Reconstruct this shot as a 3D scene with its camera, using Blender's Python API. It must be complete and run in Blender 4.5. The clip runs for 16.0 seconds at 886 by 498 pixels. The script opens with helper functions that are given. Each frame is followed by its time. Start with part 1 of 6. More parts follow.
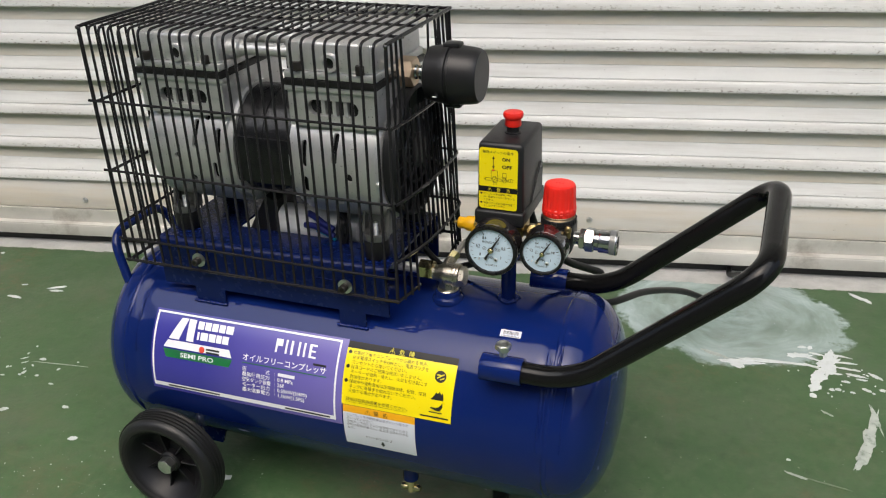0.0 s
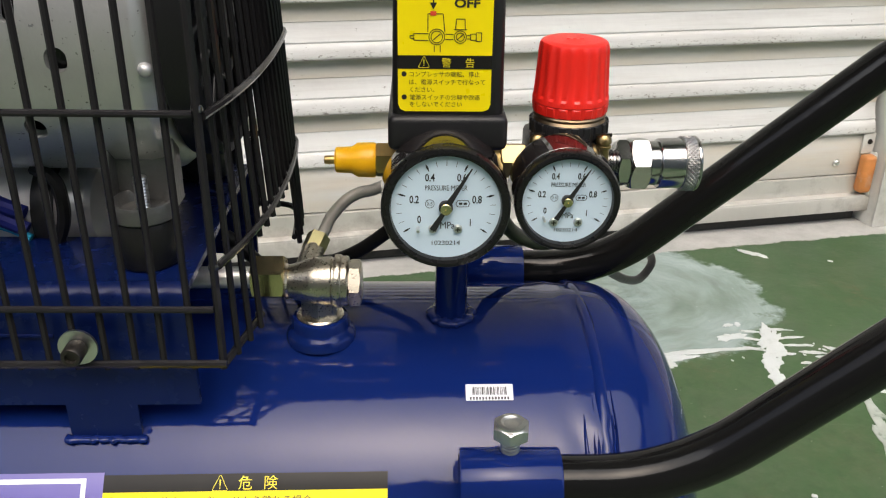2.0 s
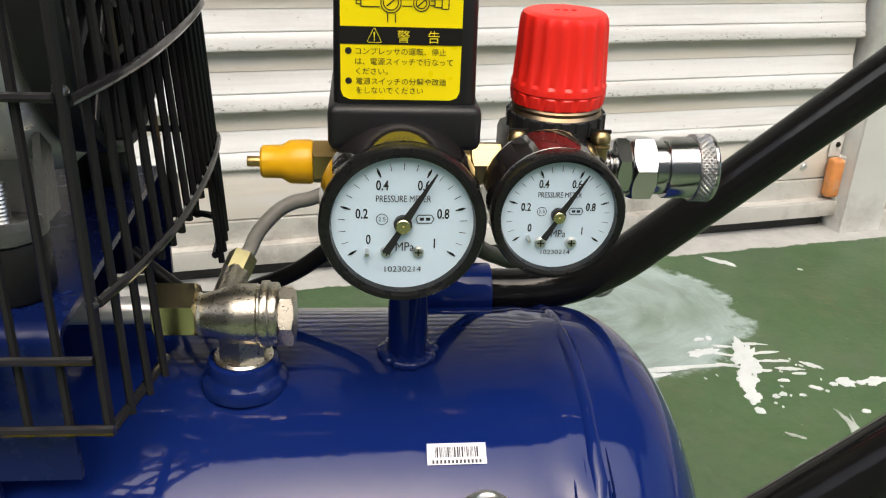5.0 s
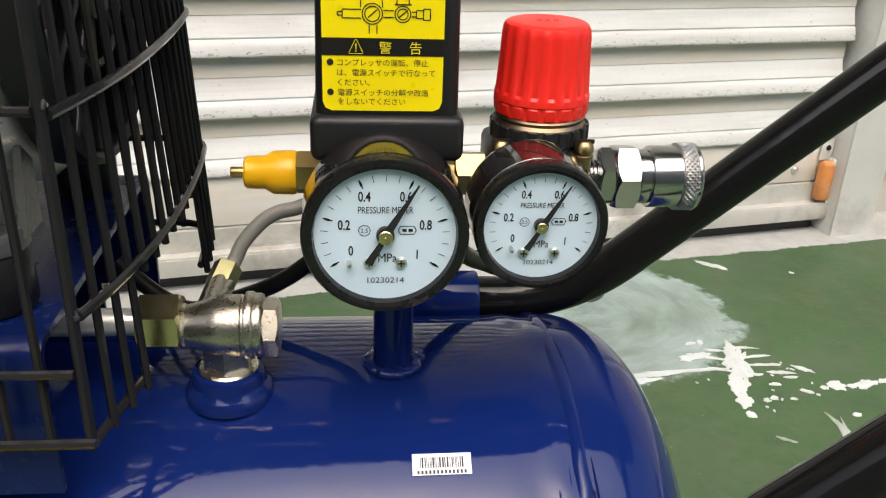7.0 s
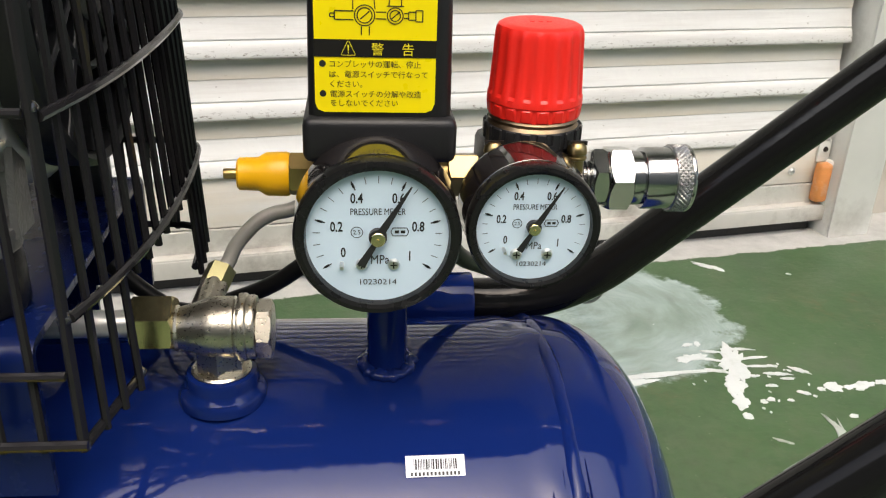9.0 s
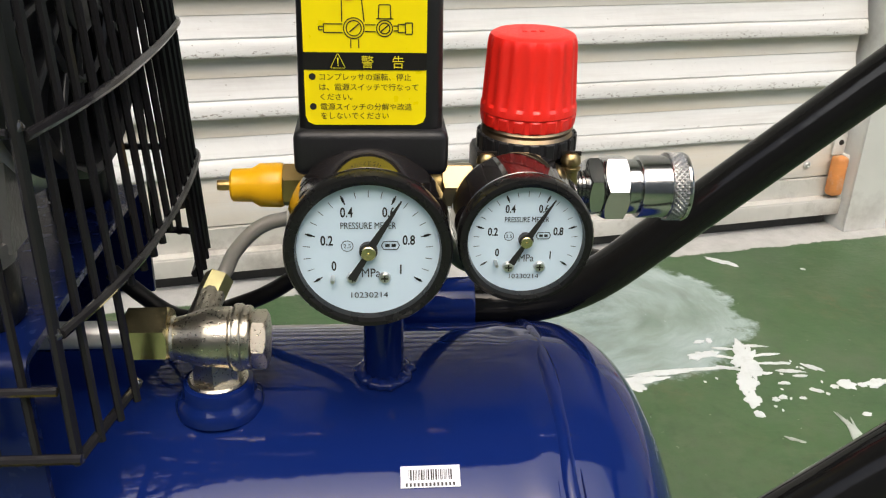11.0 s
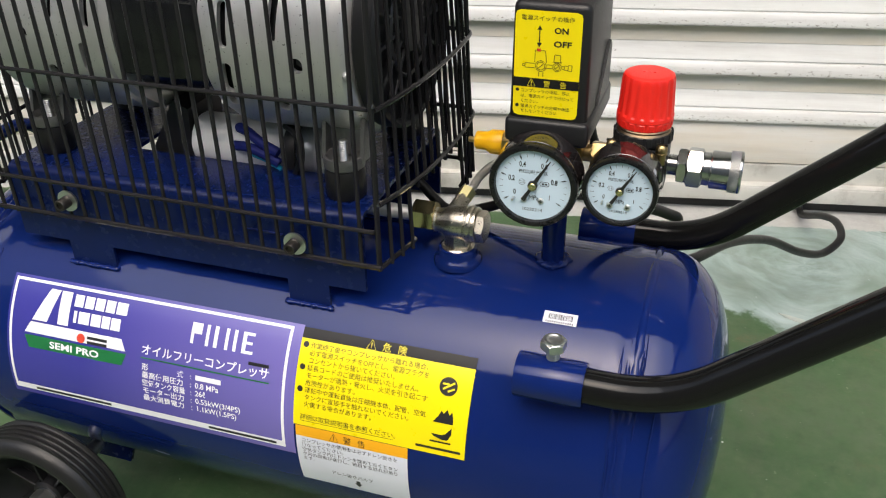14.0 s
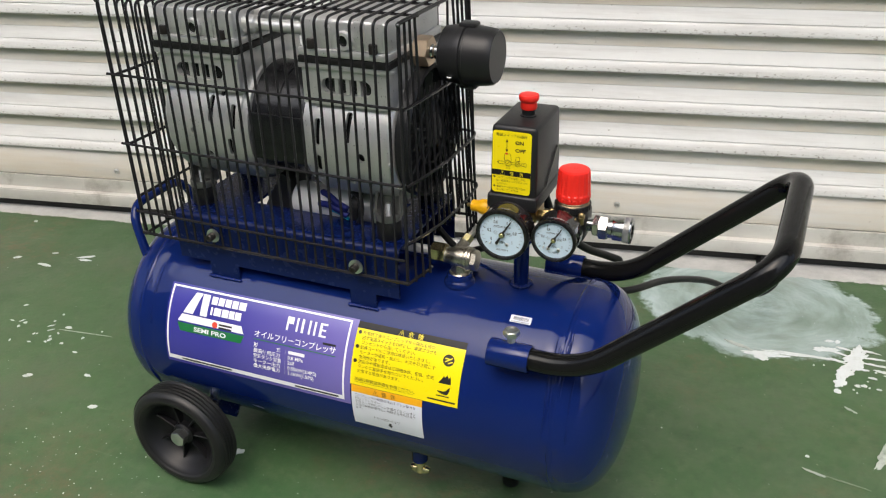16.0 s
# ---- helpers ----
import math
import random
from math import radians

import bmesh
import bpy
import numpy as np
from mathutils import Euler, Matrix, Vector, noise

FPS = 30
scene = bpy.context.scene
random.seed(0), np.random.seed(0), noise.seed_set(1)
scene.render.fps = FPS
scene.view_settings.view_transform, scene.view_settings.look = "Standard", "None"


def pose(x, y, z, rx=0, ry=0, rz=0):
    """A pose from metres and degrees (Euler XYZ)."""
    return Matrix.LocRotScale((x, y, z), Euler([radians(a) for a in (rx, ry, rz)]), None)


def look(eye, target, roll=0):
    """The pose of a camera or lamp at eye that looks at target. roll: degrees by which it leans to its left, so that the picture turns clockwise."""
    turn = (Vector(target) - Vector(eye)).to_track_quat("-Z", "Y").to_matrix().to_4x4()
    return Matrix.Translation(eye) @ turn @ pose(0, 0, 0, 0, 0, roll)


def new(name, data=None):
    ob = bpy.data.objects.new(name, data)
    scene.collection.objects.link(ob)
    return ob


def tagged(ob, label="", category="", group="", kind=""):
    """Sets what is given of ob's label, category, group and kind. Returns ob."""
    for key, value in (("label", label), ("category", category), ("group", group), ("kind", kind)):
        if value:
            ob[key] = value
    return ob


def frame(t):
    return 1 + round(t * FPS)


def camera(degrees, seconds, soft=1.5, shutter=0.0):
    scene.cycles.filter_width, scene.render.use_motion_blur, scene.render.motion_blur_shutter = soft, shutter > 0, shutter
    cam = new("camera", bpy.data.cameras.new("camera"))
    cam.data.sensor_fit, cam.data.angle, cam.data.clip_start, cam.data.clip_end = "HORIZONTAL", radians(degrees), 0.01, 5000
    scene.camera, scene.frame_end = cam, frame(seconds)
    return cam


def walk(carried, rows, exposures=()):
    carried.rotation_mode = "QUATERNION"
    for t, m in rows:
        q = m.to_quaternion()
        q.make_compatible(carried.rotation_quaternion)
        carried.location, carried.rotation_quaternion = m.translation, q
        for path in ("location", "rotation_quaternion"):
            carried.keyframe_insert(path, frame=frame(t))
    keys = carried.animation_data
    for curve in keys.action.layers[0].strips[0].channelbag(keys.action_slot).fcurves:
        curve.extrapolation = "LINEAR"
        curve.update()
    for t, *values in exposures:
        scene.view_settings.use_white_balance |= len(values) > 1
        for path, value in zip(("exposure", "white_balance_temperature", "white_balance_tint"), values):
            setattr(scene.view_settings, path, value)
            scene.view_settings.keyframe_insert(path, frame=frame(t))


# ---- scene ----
cam = camera(53.6, 16.0, soft=1.15)
PATH = [
    (0, (-0.0292, 0.0275, 0.751), (-0.6482, 1.717, -0.124), -1.3),
    (0.5, (-0.0972, 0.1175, 0.697), (-0.5842, 1.851, -0.174), -0.8),
    (1, (-0.1722, 0.1935, 0.634), (-0.5232, 1.965, -0.225), -0.3),
    (1.5, (-0.2302, 0.3115, 0.574), (-0.3632, 2.116, -0.277), -0.1),
    (2, (-0.2662, 0.4395, 0.508), (-0.2042, 2.248, -0.343), 0.9),
    (2.5, (-0.2762, 0.5025, 0.477), (-0.1502, 2.308, -0.374), 2.0),
    (3, (-0.2732, 0.5235, 0.476), (-0.1252, 2.333, -0.364), 2.3),
    (3.5, (-0.2702, 0.5175, 0.476), (-0.1092, 2.321, -0.373), 2.3),
    (4, (-0.2672, 0.5185, 0.477), (-0.0962, 2.32, -0.376), 2.3),
    (6.5, (-0.2652, 0.5185, 0.484), (-0.0802, 2.328, -0.349), 2.4),
    (7, (-0.2622, 0.5195, 0.483), (-0.0712, 2.325, -0.356), 2.3),
    (7.5, (-0.2622, 0.5205, 0.483), (-0.0662, 2.327, -0.354), 2.5),
    (8, (-0.2612, 0.5205, 0.483), (-0.0622, 2.328, -0.351), 2.6),
    (8.5, (-0.2612, 0.5205, 0.482), (-0.0622, 2.328, -0.352), 2.5),
    (9, (-0.2602, 0.5195, 0.483), (-0.0662, 2.327, -0.353), 2.3),
    (11.5, (-0.2432, 0.5235, 0.49), (-0.1282, 2.325, -0.37), 0.9),
    (12, (-0.2302, 0.5235, 0.487), (-0.2332, 2.331, -0.369), 0.6),
    (12.5, (-0.2172, 0.5195, 0.488), (-0.3422, 2.321, -0.369), 0.6),
    (13, (-0.2162, 0.4655, 0.503), (-0.5072, 2.232, -0.387), -0.2),
    (13.5, (-0.1922, 0.3965, 0.544), (-0.6602, 2.079, -0.432), -0.6),
    (14, (-0.1512, 0.3125, 0.601), (-0.7132, 1.946, -0.407), -0.9),
    (14.5, (-0.1022, 0.2135, 0.673), (-0.7202, 1.819, -0.347), -1.3),
    (15, (-0.0432, 0.1275, 0.725), (-0.7422, 1.705, -0.287), -1.9),
    (15.5, (-0.0132, 0.0765, 0.743), (-0.7192, 1.675, -0.229), -1.5),
    (16, (-0.0052, 0.0485, 0.751), (-0.7032, 1.683, -0.168), -1.0),
]
EXPOSURES = [(0.0, 0.52, 6500, 10), (0.5, 0.57, 6500, 10), (1.0, 0.68, 6520, 10), (1.5, 0.71, 6560, 10), (2.0, 0.66, 6640, 10), (2.5, 0.74, 6720, 10), (3.0, 0.81, 6700, 10), (4.0, 0.81, 6710, 10), (9.0, 0.82, 6710, 10), (11.5, 0.78, 6680, 10), (12.5, 0.76, 6630, 10), (14.0, 0.75, 6560, 10), (14.6, 0.76, 6520, 10), (15.3, 0.71, 6500, 10), (16.0, 0.67, 6500, 10)]
walk(cam, [(t, look(eye, target, roll)) for t, eye, target, roll in PATH], EXPOSURES)


# ---- world and light ----
world = bpy.data.worlds.new("overcast_sky")
scene.world = world
world.use_nodes = True
wn = world.node_tree.nodes
sky = wn.new("ShaderNodeTexSky")
sky.sky_type, sky.sun_disc = "NISHITA", False
sky.sun_elevation, sky.sun_rotation = radians(62), radians(180)
sky.air_density, sky.dust_density, sky.ozone_density = 1.0, 6.0, 1.0
world.node_tree.links.new(sky.outputs[0], wn["Background"].inputs[0])
wn["Background"].inputs[1].default_value = 0.15
sun = new("sun", bpy.data.lights.new("sun", "SUN"))
sun.data.energy, sun.data.angle, sun.data.color = 1.55, radians(85), (0.935, 0.98, 0.985)
sun.matrix_world = look((0.2, -2.2, 6.0), (-0.4, 0.8, 0.3))


# ---- materials ----
def mat(name, color, rough=0.5, metal=0.0, coat=0.0, bump=0.0, bump_scale=200.0, vary=0.08, vary_scale=12.0,
        dirt=None, dirt_amount=0.0, dirt_scale=6.0, rough_vary=0.1, spec=0.5, random_tone=0.0):
    """A surface with grain at two scales, uneven gloss and, where asked, dirt of its own shape."""
    m = bpy.data.materials.new(name)
    m.use_nodes = True
    t = m.node_tree
    b = t.nodes["Principled BSDF"]
    lk = t.links.new
    co = t.nodes.new("ShaderNodeTexCoord")
    big = t.nodes.new("ShaderNodeTexNoise")
    big.inputs["Scale"].default_value, big.inputs["Detail"].default_value = vary_scale, 6
    fine = t.nodes.new("ShaderNodeTexNoise")
    fine.inputs["Scale"].default_value, fine.inputs["Detail"].default_value = bump_scale, 4
    for n in (big, fine):
        lk(co.outputs["Object"], n.inputs["Vector"])
    ramp = t.nodes.new("ShaderNodeMapRange")
    ramp.inputs[1].default_value, ramp.inputs[2].default_value = 0.3, 0.7
    ramp.inputs[3].default_value, ramp.inputs[4].default_value = 1 - vary, 1 + vary
    lk(big.outputs["Fac"], ramp.inputs[0])
    mul = t.nodes.new("ShaderNodeVectorMath")
    mul.operation = "SCALE"
    mul.inputs[0].default_value = color
    lk(ramp.outputs[0], mul.inputs["Scale"])
    out = mul.outputs[0]
    if random_tone:
        info = t.nodes.new("ShaderNodeObjectInfo")
        rr = t.nodes.new("ShaderNodeMapRange")
        rr.inputs[3].default_value, rr.inputs[4].default_value = 1 - random_tone, 1 + random_tone
        lk(info.outputs["Random"], rr.inputs[0])
        m2 = t.nodes.new("ShaderNodeVectorMath")
        m2.operation = "SCALE"
        lk(out, m2.inputs[0])
        lk(rr.outputs[0], m2.inputs["Scale"])
        out = m2.outputs[0]
    if dirt:
        dn = t.nodes.new("ShaderNodeTexNoise")
        dn.inputs["Scale"].default_value, dn.inputs["Detail"].default_value = dirt_scale, 8
        dn.inputs["Roughness"].default_value = 0.65
        lk(co.outputs["Object"], dn.inputs["Vector"])
        dm = t.nodes.new("ShaderNodeMapRange")
        dm.inputs[1].default_value, dm.inputs[2].default_value = 0.52, 0.75
        dm.inputs[4].default_value = dirt_amount
        lk(dn.outputs["Fac"], dm.inputs[0])
        mix = t.nodes.new("ShaderNodeMix")
        mix.data_type = "RGBA"
        lk(dm.outputs[0], mix.inputs["Factor"])
        lk(out, mix.inputs["A"])
        mix.inputs["B"].default_value = (*dirt, 1)
        out = mix.outputs["Result"]
    lk(out, b.inputs["Base Color"])
    rr = t.nodes.new("ShaderNodeMapRange")
    rr.inputs[1].default_value, rr.inputs[2].default_value = 0.3, 0.7
    rr.inputs[3].default_value, rr.inputs[4].default_value = rough * (1 - rough_vary), rough * (1 + rough_vary)
    lk(fine.outputs["Fac"], rr.inputs[0])
    lk(rr.outputs[0], b.inputs["Roughness"])
    b.inputs["Metallic"].default_value = metal
    b.inputs["Coat Weight"].default_value = coat
    b.inputs["Coat Roughness"].default_value = 0.05
    b.inputs["Specular IOR Level"].default_value = spec
    if bump:
        bp = t.nodes.new("ShaderNodeBump")
        bp.inputs["Strength"].default_value, bp.inputs["Distance"].default_value = 1.0, bump
        lk(fine.outputs["Fac"], bp.inputs["Height"])
        lk(bp.outputs[0], b.inputs["Normal"])
    return m


BLUE = mat("gloss_blue_paint", (0.0042, 0.0140, 0.100), 0.055, spec=0.29, bump=0.00014, bump_scale=70, vary=0.06, rough_vary=0.3)
PLATE_BLUE = mat("dark_blue_paint", (0.0032, 0.0100, 0.068), 0.26, bump=0.0001, bump_scale=160, vary=0.1, spec=0.25)
WIRE = mat("black_wire_coat", (0.0165, 0.0158, 0.0170), 0.10, bump=0.00004, bump_scale=300, spec=0.20)
WELD = mat("black_coated_weld", (0.03, 0.03, 0.03), 0.12, spec=1.0, vary=0.3, vary_scale=300)
TUBE_BLACK = mat("black_gloss_tube", (0.007, 0.007, 0.007), 0.08, bump=0.00022, bump_scale=70, spec=0.21, rough_vary=0.4)
PLASTIC = mat("black_plastic", (0.013, 0.013, 0.014), 0.38, bump=0.00008, bump_scale=900, spec=0.32)
GAUGE_BLACK = mat("gauge_black_steel", (0.012, 0.010, 0.010), 0.06, spec=1.0, coat=0.5)
BEZEL = mat("black_bezel", (0.008, 0.008, 0.008), 0.28, spec=0.3)
RUBBER = mat("black_rubber", (0.012, 0.012, 0.012), 0.36, bump=0.0002, bump_scale=500, dirt=(0.06, 0.06, 0.055), dirt_amount=0.10, dirt_scale=40, spec=0.3)
RIM = mat("wheel_plastic", (0.009, 0.009, 0.010), 0.42, bump=0.0001, bump_scale=400, spec=0.25)
ALU = mat("cast_aluminium", (0.62, 0.62, 0.615), 0.36, metal=0.65, bump=0.00014, bump_scale=500, vary=0.10, vary_scale=25, rough_vary=0.25)
# Same casting as ALU, darkened to paint in the shade under the drum.
ALU_SHADED = mat("shaded_cast_aluminium", (0.17, 0.17, 0.165), 0.36, metal=0.7, bump=0.0004, bump_scale=500, vary=0.14, vary_scale=40)
FAN = mat("dark_grey_nylon", (0.020, 0.020, 0.021), 0.38, bump=0.0001, bump_scale=300)
ALU_SMOOTH = mat("smooth_aluminium", (0.62, 0.62, 0.61), 0.34, metal=0.6, bump=0.0001, bump_scale=300)
# Black of the stator, also used as painted shade in the casting's openings.
STATOR = mat("black_lacquer_and_hollow_shade", (0.008, 0.008, 0.009), 0.24, bump=0.0002, bump_scale=250)
PALE_BRASS = mat("pale_brass", (0.36, 0.265, 0.12), 0.32, metal=1.0, vary=0.05, vary_scale=80)
ADAPTER = mat("pink_brass", (0.64, 0.50, 0.36), 0.34, metal=0.9, vary=0.06, vary_scale=60)
COPPER_BRASS = mat("tarnished_brass", (0.36, 0.255, 0.15), 0.36, metal=1.0, vary=0.25, vary_scale=120)
BRASS = mat("yellow_brass", (0.47, 0.34, 0.14), 0.36, metal=1.0, bump=0.00008, bump_scale=500, vary=0.12, vary_scale=60)
ZINC_BRASS = mat("passivated_brass", (0.64, 0.56, 0.32), 0.20, metal=1.0, bump=0.00002, bump_scale=250, vary=0.08, vary_scale=120)
DULL_ZINC = mat("dull_passivated_brass", (0.40, 0.375, 0.20), 0.36, metal=1.0, vary=0.12, vary_scale=90)
NICKEL = mat("nickel_plate", (0.52, 0.48, 0.40), 0.29, metal=1.0, bump=0.00006, bump_scale=900, vary=0.08, vary_scale=90)
CHROME = mat("chrome_steel", (0.52, 0.52, 0.51), 0.17, metal=1.0, vary=0.10, vary_scale=60)
KNURL = mat("knurled_steel", (0.42, 0.42, 0.41), 0.30, metal=1.0, vary=0.12, vary_scale=120)
STEEL = mat("zinc_steel", (0.66, 0.66, 0.64), 0.32, metal=1.0, bump=0.0001, bump_scale=400, vary=0.12, vary_scale=90)
DARK_STEEL = mat("dark_socket_screw", (0.05, 0.045, 0.04), 0.4, metal=0.8)
RED = mat("red_plastic", (0.78, 0.020, 0.012), 0.36, bump=0.00006, bump_scale=900, vary=0.05)
AMBER = mat("orange_yellow_plastic", (0.80, 0.42, 0.004), 0.38, vary=0.05)
DIAL = mat("white_dial", (0.55, 0.68, 0.78), 0.35, vary=0.02)
INK = mat("black_ink", (0.015, 0.015, 0.016), 0.4)
YELLOW = mat("yellow_sticker", (0.86, 0.70, 0.003), 0.30, vary=0.03)
YELLOW_INK = mat("yellow_ink", (0.80, 0.68, 0.02), 0.4)
BLACK_STICKER = mat("black_sticker", (0.014, 0.013, 0.012), 0.24, spec=0.2)
WHITE_STICKER = mat("white_sticker", (0.68, 0.70, 0.76), 0.35, vary=0.03)
WHITE_INK = mat("white_ink", (0.80, 0.80, 0.82), 0.35)
ORANGE_STICKER = mat("orange_sticker", (0.84, 0.40, 0.01), 0.32)
GREEN_INK = mat("green_ink", (0.012, 0.15, 0.045), 0.35)
LOGO_RED = mat("red_ink", (0.65, 0.06, 0.03), 0.4)
GREY_HOSE = mat("grey_nylon_hose", (0.30, 0.30, 0.28), 0.35)
CORD = mat("black_cord", (0.010, 0.010, 0.010), 0.42, spec=0.25)
CAPACITOR = mat("white_capacitor", (0.74, 0.74, 0.74), 0.4)
CYAN = mat("cyan_cable_tie", (0.02, 0.35, 0.55), 0.4)
BLUE_WIRE = mat("blue_lead", (0.008, 0.014, 0.13), 0.6, spec=0.2)
SHUTTER = mat("white_shutter_paint", (0.70, 0.70, 0.685), 0.45, bump=0.0003, bump_scale=60, vary=0.03, vary_scale=5, random_tone=0.025, spec=0.3)


def slat_dust_line_and_tint(m):
    """Grey dust in long streaks on the slats, dark specks caught along each lower lip, a dark line on its edge, and a
    warm tint painted against bounced light in the recess.
    """
    t = m.node_tree
    lk, b = t.links.new, t.nodes["Principled BSDF"]
    old = b.inputs["Base Color"].links[0].from_socket
    co, info = t.nodes.new("ShaderNodeTexCoord"), t.nodes.new("ShaderNodeObjectInfo")
    off = t.nodes.new("ShaderNodeVectorMath")
    off.operation = "MULTIPLY_ADD"
    lk(info.outputs["Random"], off.inputs[0])
    off.inputs[1].default_value = (9.0, 3.0, 0.0)
    lk(co.outputs["Object"], off.inputs[2])
    sep = t.nodes.new("ShaderNodeSeparateXYZ")
    lk(co.outputs["Object"], sep.inputs[0])

    def layer(src, scale, size, lo, hi, amount, color, low=None, high=None):
        mp = t.nodes.new("ShaderNodeMapping")
        mp.inputs["Scale"].default_value = scale
        lk(off.outputs[0], mp.inputs["Vector"])
        n = t.nodes.new("ShaderNodeTexNoise")
        n.inputs["Scale"].default_value, n.inputs["Detail"].default_value, n.inputs["Roughness"].default_value = size, 6, 0.65
        lk(mp.outputs[0], n.inputs["Vector"])
        r = t.nodes.new("ShaderNodeMapRange")
        r.inputs[1].default_value, r.inputs[2].default_value, r.inputs[4].default_value = lo, hi, amount
        lk(n.outputs["Fac"], r.inputs[0])
        f = r.outputs[0]
        if low is not None:
            band = t.nodes.new("ShaderNodeMapRange")
            band.inputs[1].default_value, band.inputs[2].default_value = high, low
            lk(sep.outputs["Z"], band.inputs[0])
            mul = t.nodes.new("ShaderNodeMath")
            mul.operation = "MULTIPLY"
            lk(f, mul.inputs[0])
            lk(band.outputs[0], mul.inputs[1])
            f = mul.outputs[0]
        mix = t.nodes.new("ShaderNodeMix")
        mix.data_type = "RGBA"
        lk(f, mix.inputs["Factor"])
        lk(src, mix.inputs["A"])
        mix.inputs["B"].default_value = (*color, 1)
        return mix.outputs["Result"]

    out = layer(old, (1.0, 1.0, 16.0), 3.5, 0.46, 0.68, 0.5, (0.46, 0.44, 0.41))
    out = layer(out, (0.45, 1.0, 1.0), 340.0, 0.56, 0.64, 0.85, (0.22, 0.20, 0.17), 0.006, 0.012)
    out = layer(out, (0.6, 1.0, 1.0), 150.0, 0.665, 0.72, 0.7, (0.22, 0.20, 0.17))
    # Broken dark line along the lip's lower edge.
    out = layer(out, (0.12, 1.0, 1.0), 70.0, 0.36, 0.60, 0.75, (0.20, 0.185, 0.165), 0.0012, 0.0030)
    # Warm tint in the upper recess, painted to offset the green floor bounce.
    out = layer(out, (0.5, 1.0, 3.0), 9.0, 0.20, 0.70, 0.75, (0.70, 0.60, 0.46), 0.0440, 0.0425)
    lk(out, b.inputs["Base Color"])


slat_dust_line_and_tint(SHUTTER)
RAIL = mat("weathered_aluminium_rail", (0.60, 0.585, 0.54), 0.36, metal=0.25, bump=0.0003, bump_scale=120, vary=0.12, vary_scale=9,
           dirt=(0.16, 0.13, 0.10), dirt_amount=0.7, dirt_scale=14)
JAMB = mat("white_jamb_paint", (0.72, 0.72, 0.68), 0.42, vary=0.05, dirt=(0.22, 0.19, 0.15), dirt_amount=0.5, dirt_scale=10)
SEAL = mat("dark_rubber_seal", (0.03, 0.03, 0.028), 0.7)
WALL = mat("beige_render", (0.48, 0.45, 0.39), 0.8, bump=0.001, bump_scale=80, vary=0.12, dirt=(0.2, 0.17, 0.13), dirt_amount=0.5, dirt_scale=4)
FAR_WALL = mat("grey_block_wall", (0.27, 0.27, 0.26), 0.85, bump=0.001, bump_scale=60, vary=0.15, vary_scale=1.5)
SOFFIT = mat("grey_soffit", (0.16, 0.16, 0.16), 0.8, vary=0.1)
WEATHERED_ORANGE = mat("faded_orange_plastic", (0.62, 0.24, 0.07), 0.5, vary=0.2, vary_scale=40, dirt=(0.6, 0.5, 0.4), dirt_amount=0.7, dirt_scale=50)
SCUFF = mat("faint_scuff", (0.16, 0.20, 0.14), 0.5, vary=0.2, vary_scale=60, dirt=(0.07, 0.12, 0.06), dirt_amount=0.95, dirt_scale=60)
WORN_SPLASH = mat("worn_white_paint", (0.40, 0.44, 0.40), 0.5, vary=0.15, vary_scale=60, dirt=(0.07, 0.12, 0.06), dirt_amount=0.95, dirt_scale=70)
PAINT_SPLASH = mat("dried_white_paint", (0.60, 0.64, 0.64), 0.5, vary=0.06, vary_scale=30, dirt=(0.25, 0.30, 0.22), dirt_amount=0.5, dirt_scale=45)


def violet_sticker():
    """The name sticker: deep blue-violet that pales to lilac at one end."""
    m = mat("violet_sticker", (0.06, 0.05, 0.36), 0.24, vary=0.02)
    t = m.node_tree
    co = t.nodes.new("ShaderNodeTexCoord")
    sep = t.nodes.new("ShaderNodeSeparateXYZ")
    t.links.new(co.outputs["Object"], sep.inputs[0])
    mr = t.nodes.new("ShaderNodeMapRange")
    mr.inputs[1].default_value, mr.inputs[2].default_value = -0.14, 0.06
    t.links.new(sep.outputs["X"], mr.inputs[0])
    mix = t.nodes.new("ShaderNodeMix")
    mix.data_type = "RGBA"
    mix.inputs["A"].default_value, mix.inputs["B"].default_value = (0.042, 0.040, 0.27, 1), (0.18, 0.15, 0.42, 1)
    t.links.new(mr.outputs[0], mix.inputs["Factor"])
    t.links.new(mix.outputs["Result"], t.nodes["Principled BSDF"].inputs["Base Color"])
    return m


VIOLET = violet_sticker()


